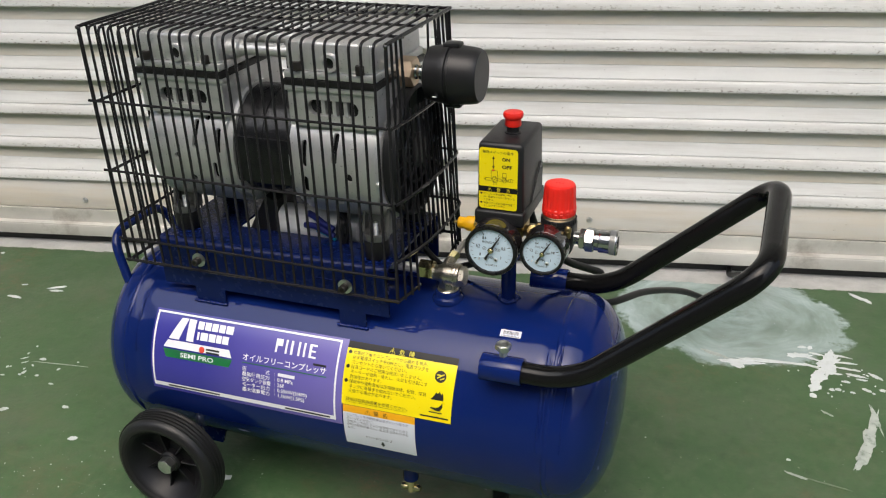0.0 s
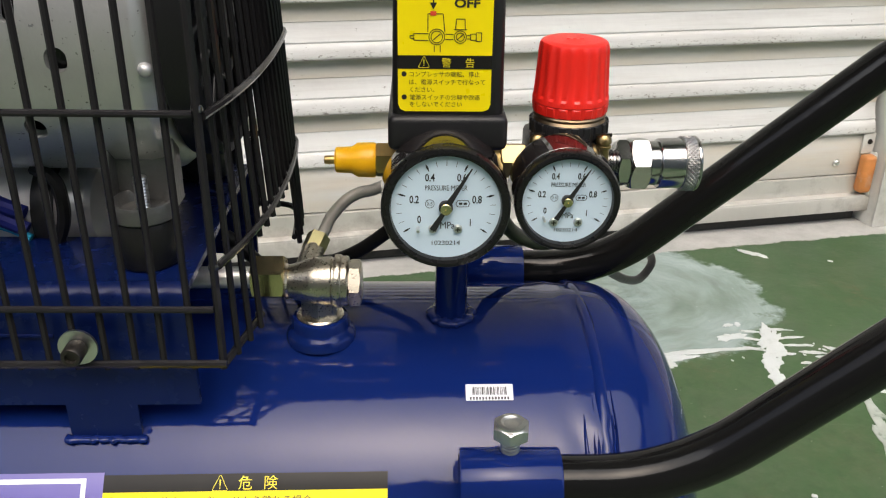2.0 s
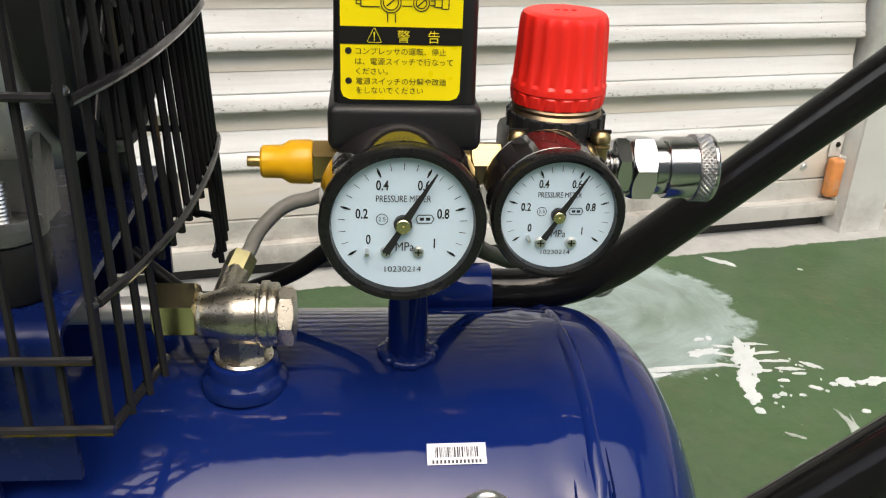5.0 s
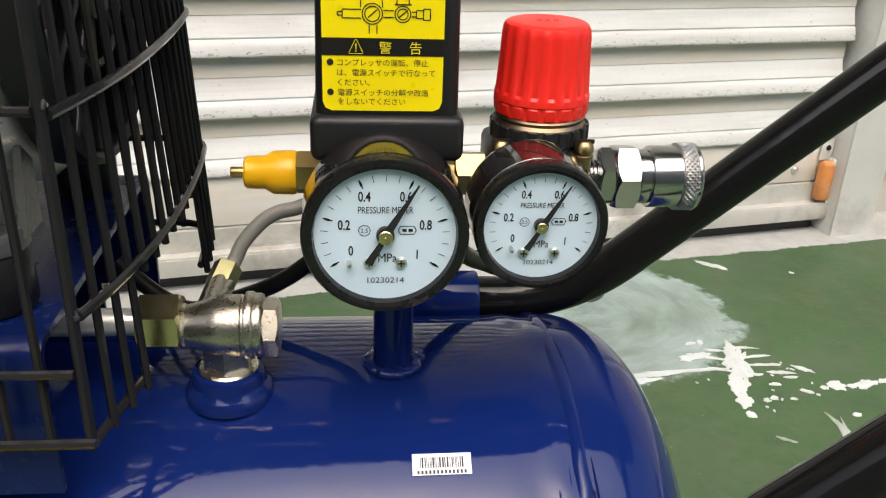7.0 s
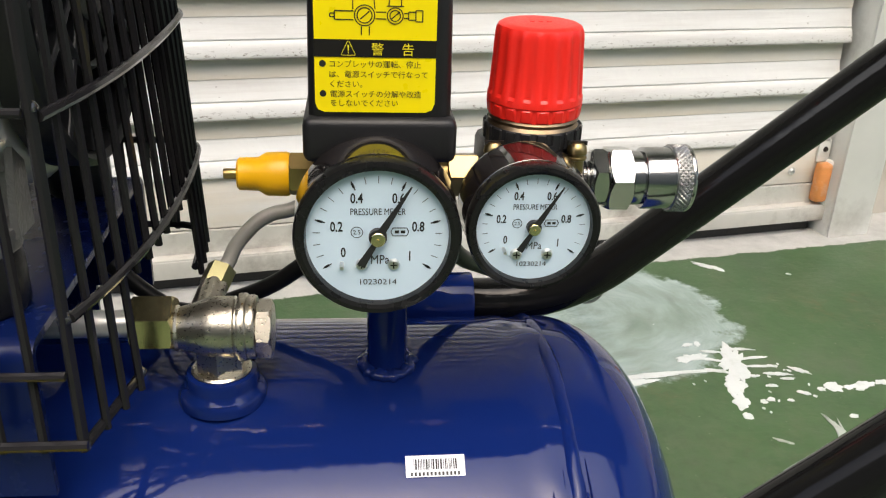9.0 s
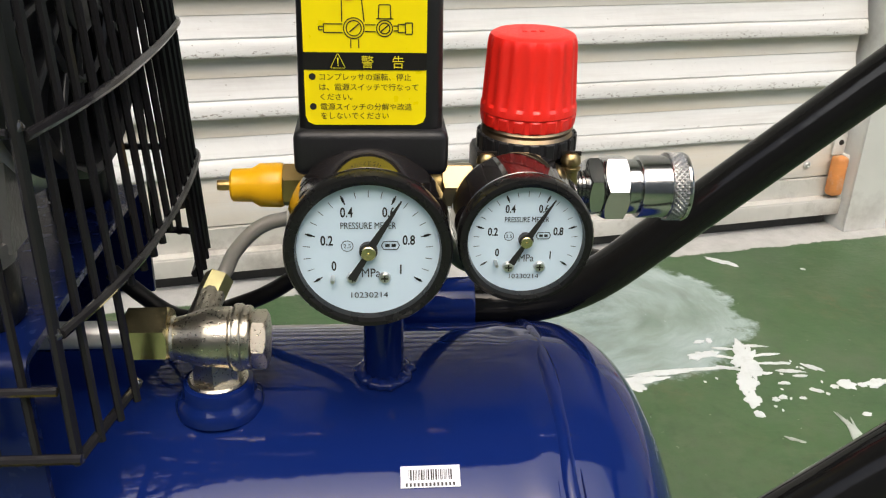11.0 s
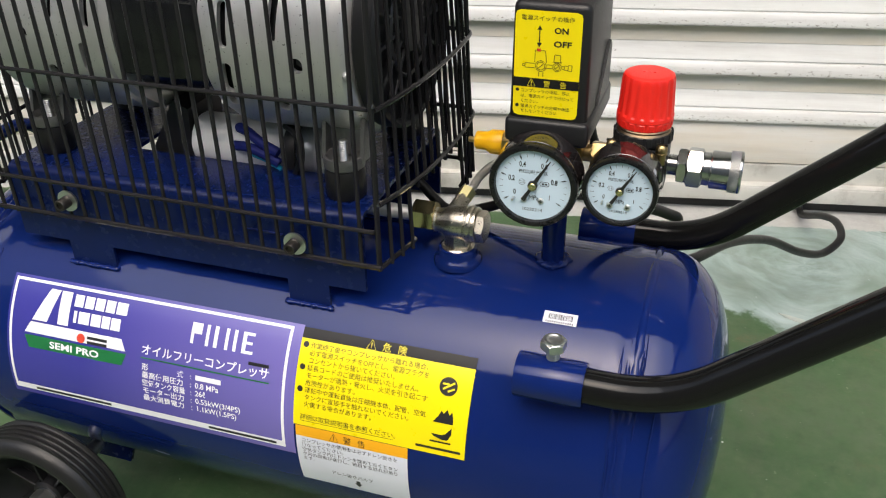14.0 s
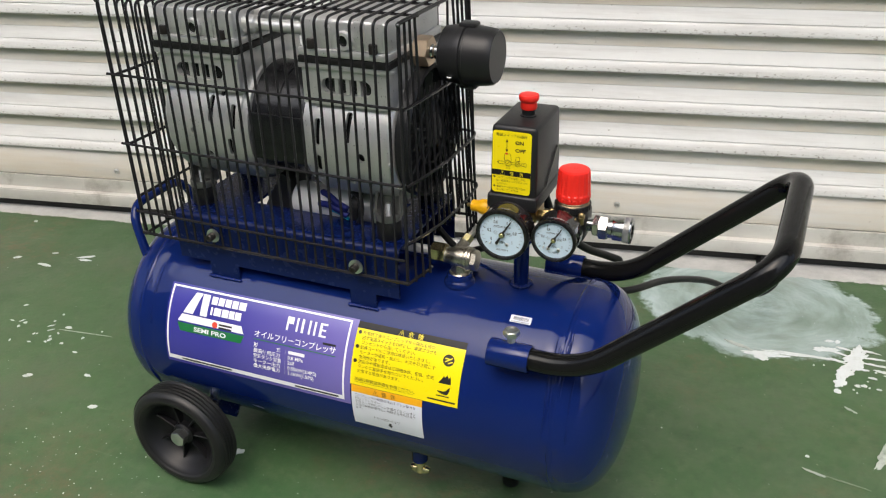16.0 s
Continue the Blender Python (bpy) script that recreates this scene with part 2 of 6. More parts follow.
def floor_paint():
    """Green floor paint, worn and scuffed, with a milky spill and bare concrete under the shutter."""
    m = bpy.data.materials.new("green_floor_paint")
    m.use_nodes = True
    t = m.node_tree
    b, lk = t.nodes["Principled BSDF"], t.links.new
    co = t.nodes.new("ShaderNodeTexCoord").outputs["Object"]

    def noise_of(scale, detail=6, rough=0.6, vec=None):
        n = t.nodes.new("ShaderNodeTexNoise")
        n.inputs["Scale"].default_value, n.inputs["Detail"].default_value, n.inputs["Roughness"].default_value = scale, detail, rough
        lk(vec or co, n.inputs["Vector"])
        return n.outputs["Fac"]

    def ranged(v, a, c, lo=0.0, hi=1.0):
        n = t.nodes.new("ShaderNodeMapRange")
        for k, val in enumerate((a, c, lo, hi)):
            n.inputs[k + 1].default_value = val
        lk(v, n.inputs[0])
        return n.outputs[0]

    def math_of(op, a, c=None):
        n = t.nodes.new("ShaderNodeMath")
        n.operation = op
        for k, v in enumerate((a, c)):
            if v is None:
                continue
            if isinstance(v, (int, float)):
                n.inputs[k].default_value = v
            else:
                lk(v, n.inputs[k])
        return n.outputs[0]

    def blend(f, a, c):
        n = t.nodes.new("ShaderNodeMix")
        n.data_type = "RGBA"
        lk(f, n.inputs["Factor"])
        for key, v in (("A", a), ("B", c)):
            if isinstance(v, tuple):
                n.inputs[key].default_value = (*v, 1)
            else:
                lk(v, n.inputs[key])
        return n.outputs["Result"]

    green = blend(ranged(noise_of(2.2, 4), 0.35, 0.65), (0.038, 0.092, 0.034), (0.064, 0.128, 0.050))
    green = blend(ranged(noise_of(6, 9, 0.72), 0.48, 0.68, 0, 0.75), green, (0.076, 0.116, 0.060))
    green = blend(ranged(noise_of(9.3, 9, 0.72), 0.52, 0.70, 0, 0.6), green, (0.030, 0.068, 0.030))
    green = blend(ranged(noise_of(38, 6, 0.7), 0.50, 0.72, 0, 0.5), green, (0.112, 0.140, 0.078))
    green = blend(ranged(noise_of(75, 7, 0.75), 0.50, 0.68, 0, 0.42), green, (0.030, 0.058, 0.026))
    green = blend(ranged(noise_of(4.4, 9, 0.75), 0.52, 0.62, 0, 0.45), green, (0.085, 0.112, 0.070))
    rust = math_of("MULTIPLY", ranged(noise_of(3.1, 5, 0.6), 0.52, 0.66), ranged(noise_of(34, 9, 0.8), 0.47, 0.62, 0, 0.8))
    green = blend(rust, green, (0.150, 0.098, 0.052))
    worn = math_of("MULTIPLY", ranged(noise_of(1.7, 6, 0.7), 0.46, 0.66), ranged(noise_of(14, 8, 0.8), 0.40, 0.66, 0, 0.62))
    green = blend(worn, green, (0.112, 0.128, 0.084))
    film = math_of("MULTIPLY", ranged(noise_of(2.6, 4, 0.6), 0.50, 0.68), ranged(noise_of(22, 9, 0.82), 0.44, 0.64, 0, 0.5))
    green = blend(film, green, (0.135, 0.118, 0.066))
    for turn, sc in ((-25, (3, 90, 1)), (38, (4, 120, 1)), (84, (5, 110, 1))):
        mp = t.nodes.new("ShaderNodeMapping")
        mp.inputs["Rotation"].default_value, mp.inputs["Scale"].default_value = (0, 0, radians(turn)), sc
        lk(co, mp.inputs["Vector"])
        line = math_of("MULTIPLY", ranged(noise_of(1.0, 4, 0.55, mp.outputs[0]), 0.66, 0.74), ranged(noise_of(5, 4), 0.50, 0.64, 0, 0.26))
        green = blend(line, green, (0.20, 0.24, 0.16))
    green = blend(ranged(noise_of(150, 3, 0.6), 0.68, 0.76, 0, 0.6), green, (0.30, 0.35, 0.24))
    green = blend(ranged(noise_of(110, 3, 0.6), 0.70, 0.78, 0, 0.7), green, (0.020, 0.028, 0.018))
    sep = t.nodes.new("ShaderNodeSeparateXYZ")
    lk(co, sep.inputs[0])
    x, y = sep.outputs["X"], sep.outputs["Y"]
    # milky spill: a warped oval, brushed out in arcs
    wob = math_of("MULTIPLY", math_of("SUBTRACT", noise_of(16, 8, 0.68), 0.5), 0.62)
    dx = math_of("DIVIDE", math_of("SUBTRACT", x, SPILL[0]), SPILL[2])
    dy = math_of("DIVIDE", math_of("SUBTRACT", y, SPILL[1]), SPILL[3])
    plain = math_of("SQRT", math_of("ADD", math_of("MULTIPLY", dx, dx), math_of("MULTIPLY", dy, dy)))
    rad = math_of("ADD", plain, wob)
    spill = ranged(rad, 1.02, 0.95)
    polar = t.nodes.new("ShaderNodeCombineXYZ")
    lk(math_of("MULTIPLY", math_of("ADD", plain, math_of("MULTIPLY", noise_of(7, 3), 0.5)), 6.0), polar.inputs[0])
    lk(math_of("MULTIPLY", math_of("ARCTAN2", dy, dx), 0.9), polar.inputs[1])
    streak = math_of("MULTIPLY", ranged(noise_of(1.1, 5, 0.6, polar.outputs[0]), 0.34, 0.64, 0.58, 1.08), ranged(noise_of(9, 5, 0.55), 0.34, 0.60, 0.62, 1.0))
    rim = math_of("MULTIPLY", math_of("MAXIMUM", ranged(rad, 0.74, 0.97, 0.62, 0.86), ranged(dy, -0.45, -0.85, 0.55, 0.95)), spill)
    green = blend(math_of("MULTIPLY", rim, streak), green, (0.47, 0.57, 0.58))
    # bare concrete by the shutter
    nx, ny = -math.sin(SHUTTER_TURN - radians(0.5)), math.cos(SHUTTER_TURN - radians(0.5))
    away = math_of("ADD", math_of("MULTIPLY", math_of("SUBTRACT", x, SHUTTER_AT[0]), nx), math_of("MULTIPLY", math_of("SUBTRACT", y, SHUTTER_AT[1]), ny))
    ragged = math_of("ADD", away, math_of("MULTIPLY", math_of("SUBTRACT", noise_of(30, 8, 0.8), 0.5), 0.03))
    bare = ranged(ragged, STRIP - 0.001, STRIP + 0.001)
    grey = blend(ranged(noise_of(20, 8, 0.7), 0.3, 0.7), (0.36, 0.36, 0.34), (0.50, 0.50, 0.48))
    col = blend(bare, green, grey)
    lk(col, b.inputs["Base Color"])
    gloss = ranged(noise_of(9, 6, 0.6), 0.3, 0.7, 0.34, 0.58)
    lk(math_of("ADD", gloss, math_of("MULTIPLY", bare, 0.4)), b.inputs["Roughness"])
    bp = t.nodes.new("ShaderNodeBump")
    bp.inputs["Strength"].default_value, bp.inputs["Distance"].default_value = 0.5, 0.0012
    lk(noise_of(120, 6, 0.65), bp.inputs["Height"])
    lk(bp.outputs[0], b.inputs["Normal"])
    return m


# ---- mesh tools ----
def finish(bm, name, material, smooth=35):
    bmesh.ops.recalc_face_normals(bm, faces=bm.faces)
    me = bpy.data.meshes.new(name)
    bm.to_mesh(me)
    bm.free()
    for p in me.polygons:
        p.use_smooth = True
    me.set_sharp_from_angle(angle=radians(smooth))
    me.materials.append(material)
    return me


def part(name, bm, material, parent, label="", smooth=35):
    """One mesh object under a thing or a part."""
    ob = new(name, finish(bm, name, material, smooth))
    ob.parent = parent
    if label:
        ob["label"] = label
    return ob


def box(bm, lo, hi, bevel=0.0, segs=2, m=None):
    made = bmesh.ops.create_cube(bm, size=1.0)["verts"]
    lo, hi = Vector(lo), Vector(hi)
    mid, dim = (lo + hi) / 2, hi - lo
    for v in made:
        v.co = Vector((v.co.x * dim.x, v.co.y * dim.y, v.co.z * dim.z)) + mid
    if bevel:
        edges = list({e for v in made for e in v.link_edges})
        res = bmesh.ops.bevel(bm, geom=edges, offset=bevel, segments=segs, affect="EDGES", profile=0.5)
        made = list({v for f in res["faces"] for v in f.verts} | {v for v in made if v.is_valid})
    if m:
        bmesh.ops.transform(bm, matrix=m, verts=made)
    return made


AXIS = {"x": Matrix(((0, 0, 1), (1, 0, 0), (0, 1, 0))), "y": Matrix(((1, 0, 0), (0, 0, -1), (0, 1, 0))), "z": Matrix.Identity(3)}


def lathe(bm, profile, at, axis="z", segs=32, closed=False):
    """Turns (radius, height) pairs round an axis through at."""
    turn = AXIS[axis]
    rings = []
    for r, h in profile:
        if r < 1e-6:
            rings.append([bm.verts.new(Vector(at) + turn @ Vector((0, 0, h)))])
        else:
            rings.append([bm.verts.new(Vector(at) + turn @ Vector((r * math.cos(math.tau * k / segs), r * math.sin(math.tau * k / segs), h))) for k in range(segs)])
    pairs = list(zip(rings, rings[1:])) + ([(rings[-1], rings[0])] if closed else [])
    for a, c in pairs:
        for k in range(segs):
            n = (k + 1) % segs
            if len(a) == 1 and len(c) == 1:
                continue
            if len(a) == 1:
                bm.faces.new((a[0], c[k], c[n]))
            elif len(c) == 1:
                bm.faces.new((a[k], a[n], c[0]))
            else:
                bm.faces.new((a[k], a[n], c[n], c[k]))


def rounded(points, radius, steps=6):
    """A polyline with its corners rounded."""
    pts = [Vector(p) for p in points]
    out = [pts[0]]
    for a, b, c in zip(pts, pts[1:], pts[2:]):
        u, w = (a - b), (c - b)
        cut = min(radius, 0.48 * u.length, 0.48 * w.length)
        p, q = b + u.normalized() * cut, b + w.normalized() * cut
        for k in range(steps + 1):
            s = k / steps
            out.append(p * (1 - s) ** 2 + b * 2 * s * (1 - s) + q * s * s)
    out.append(pts[-1])
    return out


def glide(points, steps=6):
    """A smooth line through points."""
    pts = [Vector(p) for p in points]
    out = []
    for k in range(len(pts) - 1):
        a, b, c, d = pts[max(k - 1, 0)], pts[k], pts[k + 1], pts[min(k + 2, len(pts) - 1)]
        for j in range(steps):
            s = j / steps
            out.append(0.5 * (2 * b + (c - a) * s + (2 * a - 5 * b + 4 * c - d) * s * s + (3 * b - a - 3 * c + d) * s ** 3))
    return out + [pts[-1]]


def tube(bm, points, r, segs=10, caps=True):
    """A round bar along a line."""
    pts = [Vector(p) for p in points]
    pts = [p for k, p in enumerate(pts) if k == 0 or (p - pts[k - 1]).length > 1e-6]
    tang = [(pts[min(k + 1, len(pts) - 1)] - pts[max(k - 1, 0)]).normalized() for k in range(len(pts))]
    side = tang[0].orthogonal().normalized()
    rings = []
    for p, d in zip(pts, tang):
        side = (side - d * side.dot(d)).normalized()
        other = d.cross(side)
        rings.append([bm.verts.new(p + r * (math.cos(math.tau * k / segs) * side + math.sin(math.tau * k / segs) * other)) for k in range(segs)])
    for a, c in zip(rings, rings[1:]):
        for k in range(segs):
            n = (k + 1) % segs
            bm.faces.new((a[k], a[n], c[n], c[k]))
    if caps:
        bm.faces.new(rings[0][::-1])
        bm.faces.new(rings[-1])


def bead(bm, points, r, seed=0, closed=False):
    """An uneven weld bead along a line."""
    pts = [Vector(p) for p in points]
    count = len(pts)
    rings = []
    for k, p in enumerate(pts):
        d = (pts[(k + 1) % count] - pts[k - 1] if closed else pts[min(k + 1, count - 1)] - pts[max(k - 1, 0)]).normalized()
        side = d.cross(Vector((0, 0, 1))).normalized()
        up = side.cross(d)
        rr = r * (1 + 0.45 * noise.noise(Vector((k * 0.55, seed * 3.1, 0.3))))
        if not closed and k in (0, count - 1):
            rr *= 0.3
        q = p + side * 0.5 * r * noise.noise(Vector((k * 0.4, seed, 7.0)))
        rings.append([bm.verts.new(q + rr * (1.25 * math.cos(math.tau * j / 10) * side + 0.85 * math.sin(math.tau * j / 10) * up)) for j in range(10)])
    for k in range(count if closed else count - 1):
        a, b = rings[k], rings[(k + 1) % count]
        for j in range(10):
            n = (j + 1) % 10
            bm.faces.new((a[j], a[n], b[n], b[j]))
    if not closed:
        bm.faces.new(rings[0][::-1])
        bm.faces.new(rings[-1])


def prism(bm, outline, depth, m):
    """An outline in the plane, made depth thick, at the pose m."""
    low = [bm.verts.new(m @ Vector((x, y, 0))) for x, y in outline]
    high = [bm.verts.new(m @ Vector((x, y, depth))) for x, y in outline]
    bm.faces.new(low[::-1])
    bm.faces.new(high)
    for k in range(len(low)):
        n = (k + 1) % len(low)
        bm.faces.new((low[k], low[n], high[n], high[k]))


def hexagon(bm, across, depth, at, axis="z", chamfer=0.12, spin=0.0):
    """A nut or bolt head whose ends are turned to a cone, so that each flat ends in an arc; across: between two flats."""
    turn = AXIS[axis]
    half, n = across / 2, 48
    limit = half * (1.08 - 0.7 * chamfer)
    rings = []
    for end in (0.0, 1.0):
        cap, rim = [], []
        for k in range(n):
            a = math.tau * k / n
            r = half / math.cos((a % (math.pi / 3)) - math.pi / 6)
            low = max(0.0, r - limit) * 0.60
            b = a + spin
            for ring, rr, h in ((cap, min(r, limit) * 0.985, 0.0), (rim, r, low + 0.01 * across)):
                ring.append(bm.verts.new(Vector(at) + turn @ Vector((rr * math.cos(b), rr * math.sin(b), h if end == 0 else depth - h))))
        rings += [cap, rim] if end == 0 else [rim, cap]
    for a, b in zip(rings, rings[1:]):
        for k in range(n):
            m = (k + 1) % n
            bm.faces.new((a[k], a[m], b[m], b[k]))
    bm.faces.new(rings[0][::-1])
    bm.faces.new(rings[-1])


def disc(bm, r, at, axis="y", segs=24):
    turn = AXIS[axis]
    bm.faces.new([bm.verts.new(Vector(at) + turn @ Vector((r * math.cos(math.tau * k / segs), r * math.sin(math.tau * k / segs), 0))) for k in range(segs)])


LETTERS = {}


def letters(body, size, align="LEFT", wide=1.0, bold=0.0):
    """The vertices and faces of a line of writing in its plane, size = height of a full character."""
    key = (body, align, bold)
    if key not in LETTERS:
        c = bpy.data.curves.new("line", "FONT")
        c.body, c.align_x, c.resolution_u = body, align, 3
        c.offset = bold
        ob = bpy.data.objects.new("line", c)
        scene.collection.objects.link(ob)
        dg = bpy.context.evaluated_depsgraph_get()
        me = bpy.data.meshes.new_from_object(ob.evaluated_get(dg))
        LETTERS[key] = ([tuple(v.co.xy) for v in me.vertices], [tuple(p.vertices) for p in me.polygons])
        bpy.data.meshes.remove(me)
        bpy.data.objects.remove(ob)
        bpy.data.curves.remove(c)
    verts, faces = LETTERS[key]
    return [(x * size * wide, y * size) for x, y in verts], faces


def write(bm, place, body, s, t, size, align="LEFT", wide=1.0, fit=None, bold=0.0):
    """Lays a line of writing on a surface; place(s, t) gives points of it. fit: the line's length."""
    verts, faces = letters(body, size, align, wide, bold)
    if fit:
        span = max(v[0] for v in verts) - min(v[0] for v in verts)
        verts = [(x * fit / span, y) for x, y in verts]
    made = [bm.verts.new(place(s + x, t + y)) for x, y in verts]
    for f in faces:
        try:
            bm.faces.new([made[k] for k in f])
        except ValueError:
            pass


def patch(bm, place, s0, s1, t0, t1, ns=1, nt=1, slant=0.0, corner=0.0):
    """A rectangle laid on a surface, in cells; slant: how far its top is shifted; corner: cut of the corners."""
    grid = []
    for j in range(nt + 1):
        t = t0 + (t1 - t0) * j / nt
        row = []
        for i in range(ns + 1):
            s = s0 + (s1 - s0) * i / ns + slant * j / nt
            row.append(bm.verts.new(place(s, t)))
        grid.append(row)
    for j in range(nt):
        for i in range(ns):
            bm.faces.new((grid[j][i], grid[j][i + 1], grid[j + 1][i + 1], grid[j + 1][i]))


def quad(bm, place, a, b, c, d, n=4):
    """A four-sided area in n strips, so that it follows a curved surface."""
    rows = []
    for j in range(n + 1):
        f = j / n
        rows.append([bm.verts.new(place(p[0] + (q[0] - p[0]) * f, p[1] + (q[1] - p[1]) * f)) for p, q in ((a, d), (b, c))])
    for lo, hi in zip(rows, rows[1:]):
        bm.faces.new((lo[0], lo[1], hi[1], hi[0]))


def shape(bm, place, outline):
    bm.faces.new([bm.verts.new(place(s, t)) for s, t in outline])


def ring_flat(bm, place, s, t, r0, r1, segs=32, a0=0.0, a1=math.tau):
    full = a1 - a0 > 6.28
    n = segs if full else segs + 1
    def pt(r, k):
        a = a0 + (a1 - a0) * k / segs
        return place(s + r * math.cos(a), t + r * math.sin(a))
    ins = [bm.verts.new(pt(r0, k)) for k in range(n)] if r0 > 0 else [bm.verts.new(place(s, t))] * n
    outs = [bm.verts.new(pt(r1, k)) for k in range(n)]
    for k in range(segs):
        j = (k + 1) % n
        if r0 > 0:
            bm.faces.new((ins[k], outs[k], outs[j], ins[j]))
        else:
            bm.faces.new((ins[0], outs[k], outs[j]))


def stroke(bm, place, a, b, w):
    a, b = Vector(a), Vector(b)
    n = Vector((-(b - a).y, (b - a).x)).normalized() * w / 2
    shape(bm, place, [a - n, b - n, b + n, a + n])


def lift(place, d):
    """The same surface, d metres proud."""
    return lambda s, t: place(s, t, d)

# ---- the setting ----
SHUTTER_AT, SHUTTER_TURN = (0.2815, 1.6078), radians(11.27)
STRIP = -0.057
SPILL = (-0.022, 1.386, 0.186, 0.154)
WALL_POSE = pose(SHUTTER_AT[0], SHUTTER_AT[1], 0, 0, 0, math.degrees(SHUTTER_TURN))

bm = bmesh.new()
box(bm, (-40, -40, -0.2), (40, 40, 0.0))
floor = tagged(part("floor", bm, floor_paint(), None), "worn green painted concrete floor with white paint spills", "floor", kind="structure")

# roller shutter: slats, a flat bottom panel and an aluminium bottom rail
shutter = tagged(new("shutter"), "closed white corrugated roller shutter with dusty slats", "shutter", kind="structure")
shutter.matrix_world = WALL_POSE
PITCH, SLAT_FOOT, LEFT, RIGHT = 0.0667, 0.1342, -4.2, 0.1067


def slat_mesh():
    prof = [(0.0045, 0.0660), (0.0043, 0.0600), (0.0040, 0.0520), (0.0036, 0.0450), (0.0036, 0.0438), (0.0043, 0.0430), (0.0043, 0.0420), (0.0040, 0.0412), (0.0034, 0.0385), (0.0020, 0.0335),
            (0.0003, 0.0285), (-0.0016, 0.0240), (-0.0026, 0.0212), (-0.0024, 0.0202), (-0.0012, 0.0196), (-0.0016, 0.0190), (-0.0032, 0.0185), (-0.0042, 0.0174), (-0.0058, 0.0148), (-0.0072, 0.0098), (-0.0079, 0.0050), (-0.0080, 0.0030),
            (-0.0075, 0.0012), (-0.0062, 0.0), (-0.0045, 0.0006), (-0.0030, 0.0020), (0.012, 0.0020), (0.012, 0.0660)]
    bm = bmesh.new()
    ends = [[bm.verts.new((x, y, z)) for y, z in prof] for x in (LEFT, RIGHT)]
    for k in range(len(prof)):
        n = (k + 1) % len(prof)
        bm.faces.new((ends[0][k], ends[0][n], ends[1][n], ends[1][k]))
    bm.faces.new(ends[0])
    bm.faces.new(ends[1][::-1])
    return finish(bm, "slat", SHUTTER, 30)


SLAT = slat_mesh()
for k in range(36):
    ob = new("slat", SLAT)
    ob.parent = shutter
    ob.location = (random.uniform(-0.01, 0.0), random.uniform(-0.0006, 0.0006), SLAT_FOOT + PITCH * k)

bm = bmesh.new()
box(bm, (LEFT, -0.0015, 0.0730), (RIGHT, 0.006, 0.1327), 0.0012)
panel = part("bottom_panel", bm, SHUTTER, shutter, "flat white bottom panel")
for s in (-3.535, -2.548, -1.561, -0.573, 0.057):
    bm = bmesh.new()
    lathe(bm, [(0, 0.0030), (0.0016, 0.0030), (0.0022, 0.0042), (0.0036, 0.0038), (0.0052, 0.0018), (0.0056, 0)], (s, -0.0015, 0.0915), "y", 18)
    part("screw_head", bm, STEEL, panel)
bm = bmesh.new()
box(bm, (LEFT, -0.004, 0.044), (RIGHT, 0.008, 0.0715), 0.001)
rail = part("bottom_rail", bm, RAIL, shutter, "weathered aluminium bottom rail", 20)
bm = bmesh.new()
box(bm, (LEFT, -0.017, 0.0385), (RIGHT + 0.008, 0.010, 0.0445), 0.0025)
box(bm, (LEFT, -0.018, 0.0200), (RIGHT + 0.008, -0.013, 0.0420), 0.0015)
part("rail_lip", bm, RAIL, rail, "", 25)
bm = bmesh.new()
box(bm, (LEFT, 0.000, 0.0), (RIGHT, 0.012, 0.040), 0.002)
part("rubber_seal", bm, SEAL, rail, "dark rubber seal")
bm = bmesh.new()
box(bm, (0.091, -0.006, 0.104), (0.1105, -0.003, 0.135), 0.0015)
part("lock_plate", bm, JAMB, panel)
bm = bmesh.new()
lathe(bm, [(0, 0.003), (0.003, 0.002), (0.004, 0)], (0.102, -0.006, 0.122), "y", 12)
part("screw_head", bm, DARK_STEEL, panel)
bm = bmesh.new()
box(bm, (0.090, -0.022, 0.048), (0.1105, -0.004, 0.105), 0.006, 3)
part("end_block", bm, WEATHERED_ORANGE, rail, "faded orange plastic end block")
bm = bmesh.new()
box(bm, (0.1060, -0.019, 0.042), (0.1120, -0.004, 0.108), 0.004, 3)
part("end_clip", bm, JAMB, rail, "grimy white end clip")

# guide rail at the shutter's end, wall, lintel and the canopy overhead
bm = bmesh.new()
box(bm, (0.1127, -0.036, 0.0), (0.180, -0.032, 2.6), 0.001)
box(bm, (0.1127, -0.032, 0.0), (0.1167, 0.05, 2.6))
box(bm, (0.176, -0.032, 0.0), (0.180, 0.09, 2.6))
jamb = tagged(part("jamb", bm, JAMB, None), "white painted steel shutter guide with scuffed foot", "door jamb", kind="structure")
jamb.matrix_world = WALL_POSE
bm = bmesh.new()
box(bm, (0.180, 0.03, 0), (3.5, 0.20, 4.0))
w = tagged(part("wall_right", bm, WALL, None), "weathered beige rendered wall beside the shutter", "wall", kind="structure")
w.matrix_world = WALL_POSE
bm = bmesh.new()
box(bm, (-6.0, 0.02, 0), (-4.2, 0.20, 4.0))
w = tagged(part("wall_left", bm, WALL, None), "weathered beige rendered wall beside the shutter", "wall", kind="structure")
w.matrix_world = WALL_POSE
bm = bmesh.new()
box(bm, (-4.2, 0.02, 2.5), (0.180, 0.20, 4.0))
w = tagged(part("wall_lintel", bm, WALL, None), "beige rendered wall above the shutter", "wall", kind="structure")
w.matrix_world = WALL_POSE
bm = bmesh.new()
box(bm, (-6.0, -0.90, 2.75), (3.5, 0.02, 2.95))
